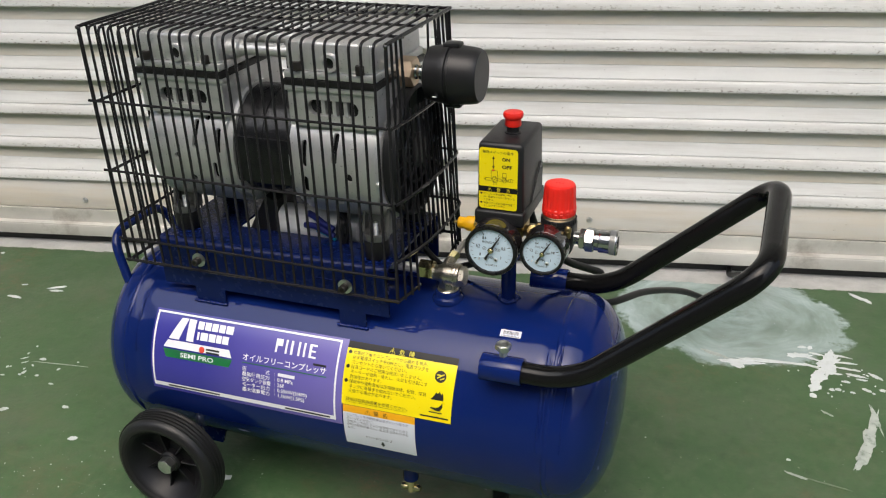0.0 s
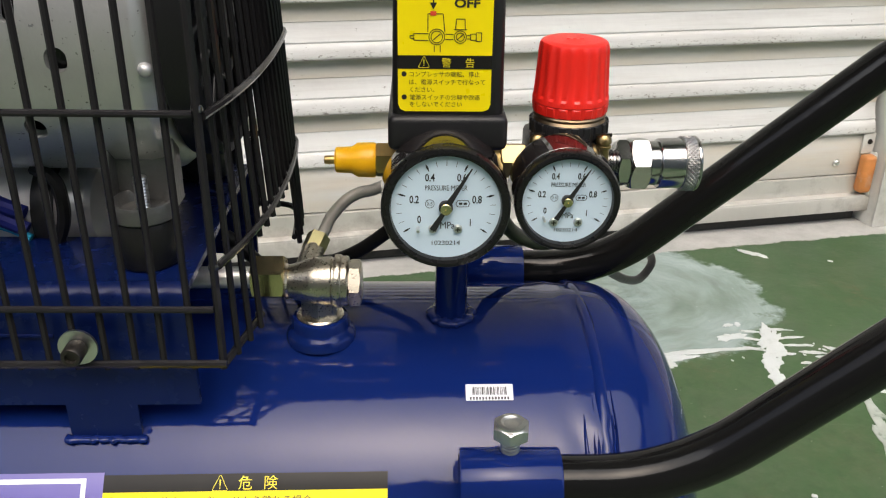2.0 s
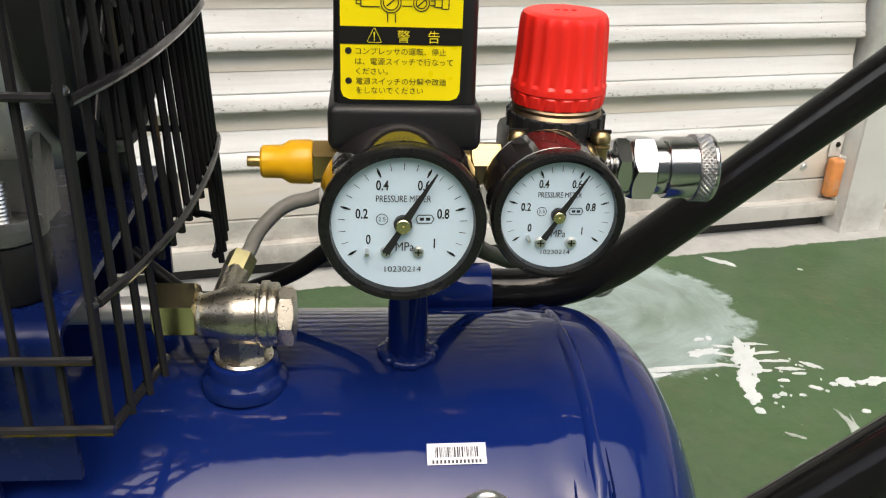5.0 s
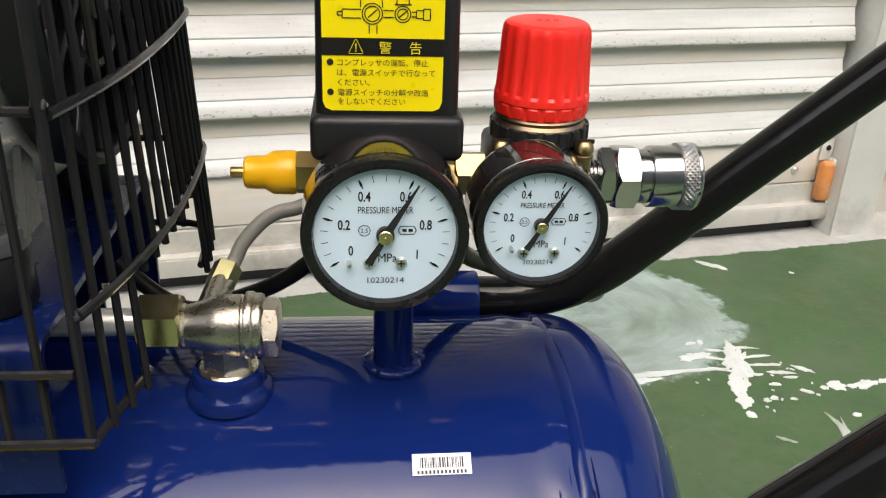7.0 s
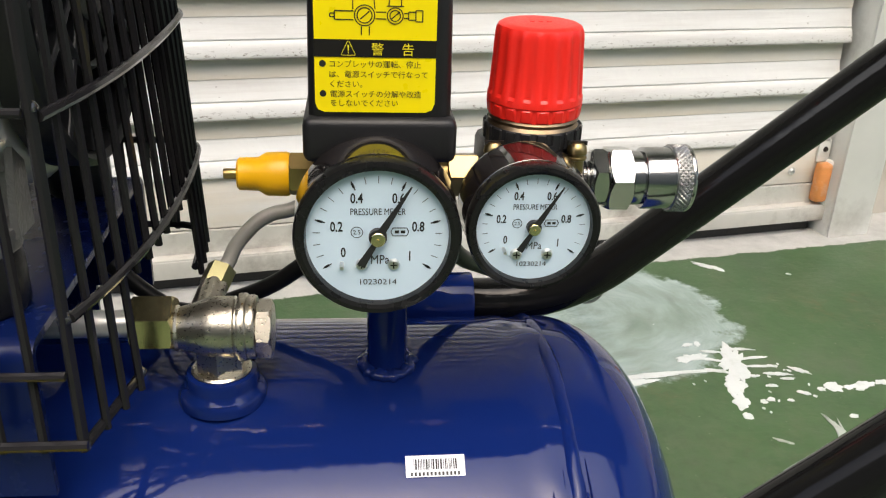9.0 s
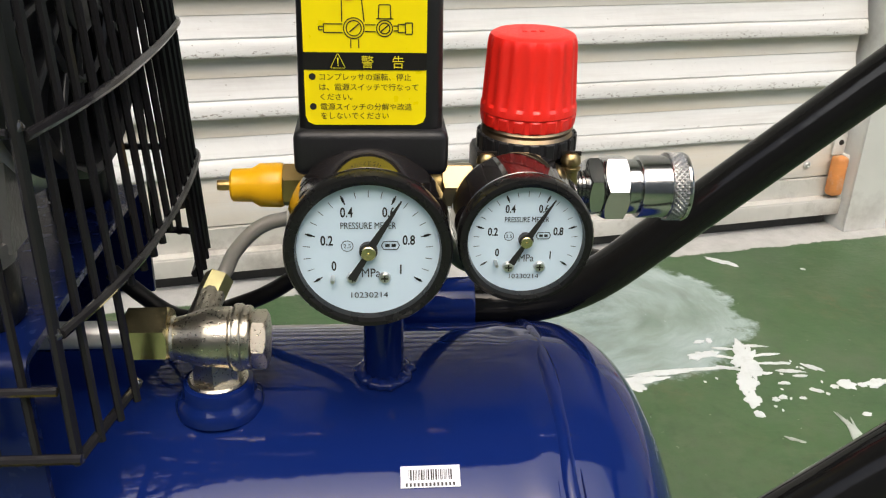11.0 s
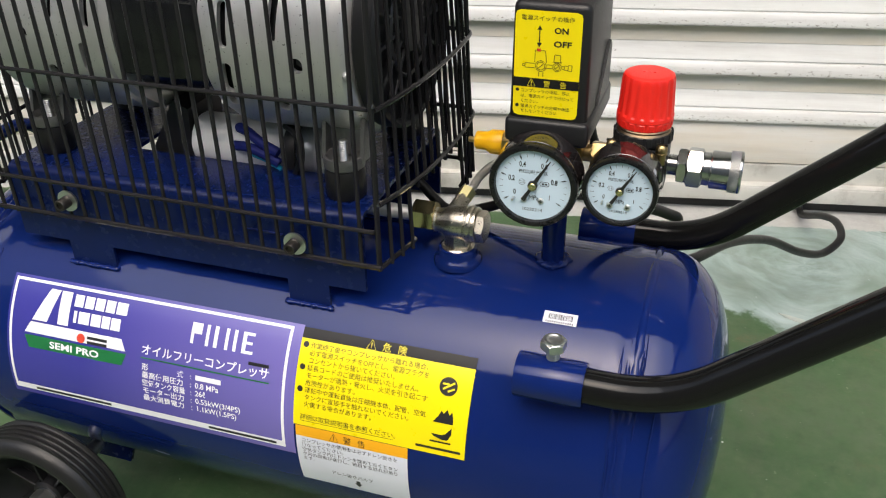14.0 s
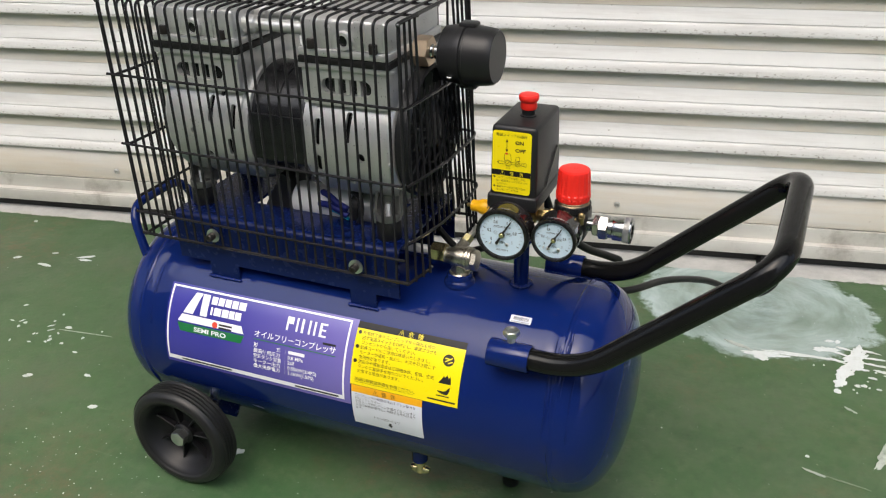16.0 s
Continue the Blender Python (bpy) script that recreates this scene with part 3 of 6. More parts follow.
w = tagged(part("canopy", bm, SOFFIT, None), "plain grey canopy over the shutter", "canopy", kind="structure")
w.matrix_world = WALL_POSE
# Unseen wall, added to block the low sky and limit fill light.
bm = bmesh.new()
box(bm, (-14.0, -6.2, 0), (2.6, -5.9, 5.2))
w = tagged(part("wall_opposite", bm, FAR_WALL, None), "unseen plain wall added to block low sky light", "wall", kind="structure")
w.matrix_world = WALL_POSE
# Unseen backing, added so that gaps in the shutter stay dark.
bm = bmesh.new()
box(bm, (-4.4, 0.3, 0), (0.5, 0.35, 2.8))
w = tagged(part("wall_inside", bm, SOFFIT, None), "unseen dark backing added behind the shutter", "wall", kind="structure")
w.matrix_world = WALL_POSE


# dried paint on the floor
def splash(at, a, b, turn, seed, spikes=0.35, n=40, paint=PAINT_SPLASH):
    """A flat dried drop with an uneven edge, about a by b in half widths."""
    rnd = random.Random(seed)
    bm = bmesh.new()
    c, s = math.cos(radians(turn)), math.sin(radians(turn))
    low, top = [], []
    for k in range(n):
        ang = math.tau * k / n
        r = 1 + 1.3 * spikes * noise.noise(Vector((2.2 * math.cos(ang) + seed * 7.1, 2.2 * math.sin(ang), seed * 1.7))) + 0.45 * spikes * rnd.uniform(-0.5, 0.8)
        r = max(0.45, r)
        x, y = a * r * math.cos(ang), b * r * math.sin(ang)
        x, y = c * x - s * y, s * x + c * y
        low.append(bm.verts.new((at[0] + x, at[1] + y, 0.0003)))
        top.append(bm.verts.new((at[0] + 0.93 * x, at[1] + 0.93 * y, 0.0011)))
    hub = bm.verts.new((at[0], at[1], 0.0013))
    for k in range(n):
        j = (k + 1) % n
        bm.faces.new((low[k], low[j], top[j], top[k]))
        bm.faces.new((top[k], top[j], hub))
    ob = part("paint_splash", bm, paint, None)
    return tagged(ob, "dried white paint splash on the green floor", "paint stain", group="dried paint on the floor", kind="structure")


splash_rnd = random.Random(77)
# the large cross-shaped splash by the spill, with its drips and drops
splash((0.131, 1.273), 0.040, 0.0125, 68, 1, 0.5, 64)
splash((0.117, 1.233), 0.020, 0.0095, 78, 24, 0.4, 40)
splash((0.113, 1.205), 0.012, 0.0085, 70, 2, 0.35, 32)
splash((0.109, 1.181), 0.0055, 0.005, 70, 25, 0.25, 22)
splash((0.069, 1.258), 0.046, 0.0024, 4, 3, 0.5, 44)
splash((0.039, 1.253), 0.030, 0.0040, 8, 26, 0.5, 36)
splash((0.089, 1.285), 0.016, 0.0060, 20, 27, 0.5, 30)
for k, (dx, dy, ln, turn) in enumerate(((-0.014, 0.026, 0.012, -6), (-0.020, 0.010, 0.016, -16), (0.018, 0.030, 0.015, -2), (0.022, 0.012, 0.017, 8), (0.024, -0.004, 0.018, 0),
                                        (0.012, -0.022, 0.008, 4), (-0.020, -0.012, 0.012, -20))):
    splash((0.131 + dx, 1.271 + dy), ln, 0.0021, turn, 30 + k, 0.5, 26)
for x, y, a, b, turn in ((0.095, 1.311, 0.006, 0.003, 20), (0.107, 1.313, 0.005, 0.003, 80), (0.170, 1.252, 0.013, 0.0028, -6), (0.177, 1.243, 0.007, 0.002, 0), (0.171, 1.267, 0.006, 0.002, -10),
                         (0.197, 1.258, 0.010, 0.0035, -34), (0.155, 1.231, 0.006, 0.0024, 0), (0.144, 1.207, 0.004, 0.0035, 0), (0.135, 1.204, 0.0032, 0.003, 0), (0.163, 1.205, 0.0035, 0.002, 0),
                         (0.182, 1.217, 0.007, 0.003, -28), (0.204, 1.223, 0.004, 0.003, 0), (0.219, 1.227, 0.008, 0.0085, 40), (0.233, 1.225, 0.004, 0.0035, 0), (0.251, 1.229, 0.013, 0.006, 12),
                         (0.244, 1.222, 0.005, 0.003, 0), (0.274, 1.233, 0.008, 0.004, 5), (0.213, 1.177, 0.0042, 0.003, 0), (0.191, 1.211, 0.002, 0.002, 0), (0.299, 1.239, 0.005, 0.0035, 0)):
    splash((x, y), a, b, turn, 60 + int(1000 * x), 0.4, 24)
for k in range(14):
    a = splash_rnd.uniform(0, 6.28)
    r = 0.02 + 0.045 * splash_rnd.random()
    splash((0.134 + r * math.cos(a), 1.236 + 0.8 * r * math.sin(a)), 0.0010 + 0.0016 * splash_rnd.random(), 0.0009 + 0.0008 * splash_rnd.random(), splash_rnd.uniform(0, 180), 150 + k, 0.35, 12)
# the long smear further out, and loose marks
splash((0.177, 1.096), 0.062, 0.0080, 78, 9, 0.5, 64, WORN_SPLASH)
splash((0.189, 1.151), 0.030, 0.0035, 100, 21, 0.5, 40, WORN_SPLASH)
splash((0.167, 1.056), 0.026, 0.0070, 74, 28, 0.5, 40, WORN_SPLASH)
splash((0.117, 0.988), 0.026, 0.0012, -8, 11, 0.5, 36, SCUFF)
splash((0.085, 0.992), 0.012, 0.0022, -16, 29, 0.5, 26, WORN_SPLASH)
splash((0.127, 1.141), 0.008, 0.0022, -30, 45, 0.4, 20, WORN_SPLASH)
splash((0.076, 1.021), 0.0028, 0.0022, 0, 40, 0.3, 14)
splash((0.194, 1.503), 0.019, 0.0046, -34, 12, 0.5, 34)
splash((0.289, 1.481), 0.004, 0.002, -30, 41, 0.3, 14)
# the spill's thick lower lip
splash((0.006, 1.240), 0.030, 0.0060, 8, 13, 0.3, 60)
splash((0.002, 1.231), 0.012, 0.0075, -20, 22, 0.3, 36)
splash((-0.034, 1.252), 0.022, 0.0040, -18, 42, 0.4, 40, WORN_SPLASH)
# marks beyond the wheel
for x, y, a, b, turn in ((-0.848, 0.766, 0.0062, 0.0042, 10), (-0.604, 0.761, 0.009, 0.005, 30), (-1.181, 1.117, 0.015, 0.0035, 34), (-1.174, 1.106, 0.012, 0.003, 10), (-1.232, 1.065, 0.014, 0.0035, 0),
                         (-1.302, 1.070, 0.007, 0.004, 40), (-1.247, 1.108, 0.006, 0.002, 20), (-0.992, 0.790, 0.0072, 0.0042, 30), (-0.909, 0.822, 0.0060, 0.0028, 0), (-0.047, 0.871, 0.005, 0.003, 15),
                         (-1.390, 1.202, 0.004, 0.003, 0), (-0.997, 0.911, 0.045, 0.0008, 8)):
    splash((x, y), a, b, turn, 300 + int(-100 * x), 0.45, 24, WORN_SPLASH if b < 0.001 else PAINT_SPLASH)
for k in range(24):
    splash((-1.059 + splash_rnd.gauss(0, 0.045), 0.893 + splash_rnd.gauss(0, 0.026)), 0.0014 + 0.0042 * splash_rnd.random() ** 2, 0.0012 + 0.0024 * splash_rnd.random() ** 2,
           splash_rnd.uniform(0, 90), 400 + k, 0.4, 18)

rnd = random.Random(5)
bm = bmesh.new()
for k in range(620):
    x, y = (rnd.uniform(-1.7, 0.5), rnd.uniform(0.35, 1.5)) if k % 2 else (rnd.gauss(-0.82, 0.16), rnd.gauss(0.62, 0.09))
    r = 0.0004 + 0.0011 * rnd.random() ** 3
    e = rnd.uniform(0.5, 1.0)
    a0 = rnd.uniform(0, 6)
    bm.faces.new([bm.verts.new((x + r * math.cos(a0 + math.tau * j / 7) * rnd.uniform(0.6, 1.1), y + e * r * math.sin(a0 + math.tau * j / 7), 0.0004)) for j in range(7)])
tagged(part("paint_specks", bm, PAINT_SPLASH, None), "tiny white paint specks scattered over the floor", "paint specks", kind="stuff")

# ---- the compressor ----
BASE = Vector((-0.44, 0.84, 0.0))
compressor = tagged(new("air_compressor"), "blue portable air compressor with wire-caged motor on a horizontal tank", "air compressor")
compressor.location = BASE


def cpart(name, bm, material, parent=None, label="", smooth=35):
    """A part of the compressor, from a mesh in the place's own metres."""
    bmesh.ops.translate(bm, verts=bm.verts, vec=-BASE)
    return part(name, bm, material, parent or compressor, label, smooth)


# tank
TX0, TX1, TY, TZ, TR = -0.740, -0.119, 0.835, 0.171, 0.118
HEAD = 0.061


def tank_profile():
    out = []
    for k in range(17):
        u = math.pi / 2 * k / 16
        out.append((TR * math.sin(u) ** 0.80, TX0 + HEAD * (1 - math.cos(u) ** 0.80)))
    tail = [(r, TX0 + TX1 - x) for r, x in reversed(out)]
    near = [(TR, TX0 + HEAD + 0.0045 * k) for k in range(1, 9)]
    return out + near + [(r, TX0 + TX1 - x) for r, x in reversed(near)] + tail


bm = bmesh.new()
lathe(bm, tank_profile(), (0, TY, TZ), "x", 192)
for v in bm.verts:
    d = min(abs(v.co.x - TX0 - HEAD), abs(v.co.x - TX1 + HEAD))
    a = math.atan2(v.co.z - TZ, TY - v.co.y)
    swell = 0.0028 * math.exp(-(d / 0.014) ** 2) * noise.noise(Vector((v.co.x * 95, math.cos(a) * 5, math.sin(a) * 5)))
    dy, dz = v.co.y - TY, v.co.z - TZ
    r = math.hypot(dy, dz)
    if r > 0.06:
        v.co.y += dy / r * swell
        v.co.z += dz / r * swell
tank = cpart("tank", bm, BLUE, None, "glossy dark blue steel air tank", 60)
for x in (TX0 + HEAD - 0.004, TX1 - HEAD):
    bm = bmesh.new()
    ring = []
    for k in range(96):
        a = math.tau * k / 96
        wob = 0.0006 * noise.noise(Vector((k * 0.9, x * 50, 0)))
        ring.append((a, wob))
    rows = []
    for dx, dr in ((-0.0036, -0.0010), (-0.0020, 0.0005), (0.0, 0.0013), (0.0020, 0.0005), (0.0036, -0.0010)):
        rows.append([bm.verts.new((x + dx + wob, TY - (TR + dr + wob * 0.5) * math.cos(a), TZ + (TR + dr + wob * 0.5) * math.sin(a))) for a, wob in ring])
    for a, c in zip(rows, rows[1:]):
        for k in range(96):
            n = (k + 1) % 96
            bm.faces.new((a[k], a[n], c[n], c[k]))
    cpart("weld_seam", bm, BLUE, tank, "", 60)

# runs in the paint below the seams
run_rnd = random.Random(14)
for seam, count in ((TX1 - HEAD, 10), (TX0 + HEAD, 3)):
    for k in range(count):
        bm = bmesh.new()
        x, top_deg = seam + run_rnd.uniform(-0.012, 0.016), run_rnd.uniform(36, 66)
        length, wide = run_rnd.uniform(14, 44), run_rnd.uniform(0.0010, 0.0022)
        rows = []
        for q in range(25):
            f = q / 24
            a = radians(top_deg - length * f)
            w = wide * (0.25 + 0.75 * f) * (1 if q < 24 else 0.4)
            up = 0.0011 * math.sin(math.pi * min(1, 0.15 + 0.6 * f)) * (1 if 0 < q < 24 else 0)
            xx = x + 0.0012 * noise.noise(Vector((f * 3, k * 2.3, seam * 9)))
            rr = TR
            if xx > TX1 - HEAD or xx < TX0 + HEAD:
                over = max(xx - (TX1 - HEAD), (TX0 + HEAD) - xx) / HEAD
                rr = TR * (1 - over ** 2.5) ** 0.4 if over < 1 else 0.0
            rows.append([bm.verts.new((xx + dx * w, TY - (rr + dr) * math.cos(a), TZ + (rr + dr) * math.sin(a))) for dx, dr in ((-1, -0.0003), (-0.55, 0.6 * up), (0, up), (0.55, 0.6 * up), (1, -0.0003))])
        for r0, r1 in zip(rows, rows[1:]):
            for j in range(4):
                bm.faces.new((r0[j], r0[j + 1], r1[j + 1], r1[j]))
        cpart("paint_run", bm, BLUE, tank, "", 70)

# carrying loop on the tank's end
bm = bmesh.new()
tube(bm, rounded([(-0.702, 0.778, 0.250), (-0.709, 0.778, 0.264), (-0.731, 0.790, 0.316), (-0.731, 0.888, 0.316), (-0.709, 0.894, 0.264), (-0.702, 0.894, 0.250)], 0.026, 8), 0.0056, 14)
cpart("carrying_loop", bm, BLUE, None, "bent blue steel carrying loop")


# wheels
def wheel(y_out, way):
    """way: +1 if the wheel's outside faces the front."""
    w = new("wheel")
    w.parent = compressor
    w.location = Vector((-0.6305, y_out, 0.0678)) - BASE
    w.scale = (0.946, 1.0, 0.946)
    if way < 0:
        w.rotation_euler = (0, 0, math.pi)
    bm = bmesh.new()
    prof = [(0.0540, -0.0030), (0.0565, -0.0008), (0.0600, 0.0), (0.0640, -0.0010), (0.0672, -0.0034), (0.0690, -0.0062)]
    for k in range(4):
        y = -0.0078 - k * 0.0048
        prof += [(0.0696, y), (0.0716, y - 0.0007), (0.0716, y - 0.0012), (0.0696, y - 0.0019), (0.0692, y - 0.0038)]
    prof += [(0.0702, -0.0272), (0.0716, -0.0280), (0.0714, -0.0290), (0.0690, -0.0308), (0.0620, -0.0315), (0.0540, -0.0310)]
    lathe(bm, prof, (0, 0, 0), "y", 80, closed=True)
    part("tyre", bm, RUBBER, w, "", 25)
    bm = bmesh.new()
    lathe(bm, [(0.0, -0.018), (0.0135, -0.018), (0.0150, -0.023), (0.0240, -0.0265), (0.0340, -0.0260), (0.0400, -0.0225), (0.0450, -0.0155), (0.0490, -0.0080), (0.0520, -0.0040), (0.0543, -0.0026),
               (0.0543, -0.030), (0.0, -0.030)], (0, 0, 0), "y", 64)
    lathe(bm, [(0.0, -0.014), (0.0125, -0.014), (0.0148, -0.016), (0.0160, -0.026)], (0, 0, 0), "y", 32)
    part("rim", bm, RIM, w, "black plastic spoked rim")
    for k in range(7):
        bm = bmesh.new()
        box(bm, (0.0135, 0.017, -0.0011), (0.0440, 0.0262, 0.0011), 0.0005, 1, Matrix.Rotation(math.tau * k / 7 - 0.04, 4, "Y"))
        part("spoke", bm, RIM, w)
    bm = bmesh.new()
    hexagon(bm, 0.0185, 0.0110, (0, 0.0145, 0), "y", spin=0.3)
    part("hub_bolt", bm, STEEL, w, "zinc-plated hex hub bolt")
    return w


wheel(0.6845, 1)
wheel(0.976, -1)
bm = bmesh.new()
tube(bm, [(-0.6305, 0.702, 0.0678), (-0.6305, 0.968, 0.0678)], 0.006, 12)
cpart("axle", bm, STEEL)
for y in (0.765, 0.905):
    bm = bmesh.new()
    prism(bm, [(-0.675, 0.055), (-0.60, 0.055), (-0.585, 0.10), (-0.69, 0.10)], 0.004, Matrix(((1, 0, 0, 0), (0, 0, 1, y), (0, 1, 0, 0), (0, 0, 0, 1))))
    cpart("axle_bracket", bm, PLATE_BLUE)

# rubber feet under the tank's other end
for y in (0.838,):
    bm = bmesh.new()
    lathe(bm, [(0, 0), (0.009, 0), (0.0105, 0.003), (0.0115, 0.030), (0.010, 0.034), (0, 0.034)], (-0.257, y, 0), "z", 24)
    foot = cpart("rubber_foot", bm, RUBBER)
    bm = bmesh.new()
    lathe(bm, [(0, 0.033), (0.010, 0.033), (0.010, 0.080), (0, 0.080)], (-0.257, y, 0), "z", 20)
    cpart("foot_post", bm, RUBBER, foot)

# drain cock
bm = bmesh.new()
lathe(bm, [(0, 0.066), (0.0095, 0.066), (0.0095, 0.049), (0.0080, 0.047), (0, 0.047)], (-0.354, 0.785, 0), "z", 24)
cpart("drain_boss", bm, BLUE, tank, "blue welded drain boss")
bm = bmesh.new()
lathe(bm, [(0, 0.0475), (0.0070, 0.0475), (0.0070, 0.0425), (0.0052, 0.0415), (0.0052, 0.0300), (0.0040, 0.0285), (0, 0.0285)], (-0.354, 0.785, 0), "z", 20)
drain = cpart("drain_cock", bm, ZINC_BRASS, None, "small brass drain cock")
bm = bmesh.new()
lathe(bm, [(0, 0.012), (0.0034, 0.012), (0.0050, 0.008), (0.0036, 0.003), (0.0036, -0.003), (0.0050, -0.008), (0.0034, -0.012), (0, -0.012)], (-0.354, 0.785, 0.0345), "x", 16)
cpart("wing", bm, ZINC_BRASS, drain)

# motor platform: a folded sheet with a large opening in its top
bm = bmesh.new()
PX0, PX1, PF, PB, OX0, OX1, OF, OB = -0.640, -0.3605, 0.768, 0.912, -0.566, -0.395, 0.8125, 0.872
xs, ys = (PX0, OX0, OX1, PX1), (PF, OF, OB, PB)
top = [[[bm.verts.new((x, y, z)) for x in xs] for y in ys] for z in (0.3355, 0.3385)]
for j in range(3):
    for i in range(3):
        if (i, j) != (1, 1):
            bm.faces.new([top[1][j][i], top[1][j][i + 1], top[1][j + 1][i + 1], top[1][j + 1][i]])
            bm.faces.new([top[0][j][i], top[0][j + 1][i], top[0][j + 1][i + 1], top[0][j][i + 1]])
for e in [e for e in bm.edges if len(e.link_faces) == 1 and e.verts[0].co.z > 0.337]:
    a, b = e.verts
    lower = {(round(v.co.x, 4), round(v.co.y, 4)): v for row in top[0] for v in row}
    bm.faces.new((a, b, lower[(round(b.co.x, 4), round(b.co.y, 4))], lower[(round(a.co.x, 4), round(a.co.y, 4))]))
platform = cpart("motor_platform", bm, PLATE_BLUE, None, "folded dark blue steel motor platform with an opening", 25)
for y0, sg, fx0 in ((PF, -1, PX0), (PB, 1, -0.590)):
    bm = bmesh.new()
    outer = [(y0 + sg * 0.0065 * math.sin(math.pi / 2 * k / 6), 0.332 + 0.0065 * math.cos(math.pi / 2 * k / 6)) for k in range(7)] + [(y0 + sg * 0.0065, 0.281)]
    inner = [(y0 + sg * 0.0035 * math.sin(math.pi / 2 * k / 6), 0.332 + 0.0035 * math.cos(math.pi / 2 * k / 6)) for k in range(7)] + [(y0 + sg * 0.0035, 0.281)]
    loop = outer + inner[::-1]
    ends = [[bm.verts.new((x, y, z)) for y, z in loop] for x in (fx0, PX1)]
    for k in range(len(loop)):
        n = (k + 1) % len(loop)
        bm.faces.new((ends[0][k], ends[0][n], ends[1][n], ends[1][k]))
    for k in range(7):
        m = len(loop) - 1 - k
        for e in ends:
            bm.faces.new((e[k], e[k + 1], e[m - 1], e[m]))
    flange = cpart("flange", bm, PLATE_BLUE, platform, "", 25)
    for x0, x1 in ((-0.600, -0.562), (-0.419, -0.388)):
        if x0 < fx0:
            continue
        bm = bmesh.new()
        lo, hi = sorted((y0 + sg * 0.0037, y0 + sg * 0.0063))
        box(bm, (x0, lo, 0.258), (x1, hi, 0.2815))
        cpart("foot_tab", bm, PLATE_BLUE, platform)
bm = bmesh.new()
tube(bm, rounded([(-0.449, 0.7612, 0.3190), (-0.446, 0.7610, 0.3166), (-0.418, 0.7610, 0.3160)], 0.004), 0.0010, 8)
cpart("slot_edge", bm, PLATE_BLUE, platform)
for k, (x0, x1) in enumerate(((-0.600, -0.562), (-0.419, -0.388))):
    bm = bmesh.new()
    bead(bm, [(x0 - 0.003 + (x1 - x0 + 0.006) * q / 40, 0.7602, 0.2635) for q in range(41)], 0.0019, k)
    cpart("weld_bead", bm, BLUE, platform, "", 70)

# motor: stator, two crankcases with cylinders and heads, fan end
MY, MZ = 0.842, 0.4370
bm = bmesh.new()
lathe(bm, [(0, -0.5490), (0.056, -0.5490), (0.0585, -0.5470), (0.0585, -0.5440), (0.060, -0.5420), (0.060, -0.5060), (0.0590, -0.5052), (0.0590, -0.5035), (0.060, -0.5025), (0.060, -0.4660), (0.0585, -0.4640), (0.0585, -0.4590), (0, -0.4590)], (0, MY, 0.440), "x", 64)
stator = cpart("stator", bm, STATOR, None, "black lacquered motor stator")
bm = bmesh.new()
box(bm, (-0.535, 0.7775, 0.4105), (-0.471, 0.7835, 0.4610), 0.002)
cpart("name_plate", bm, STATOR, stator)


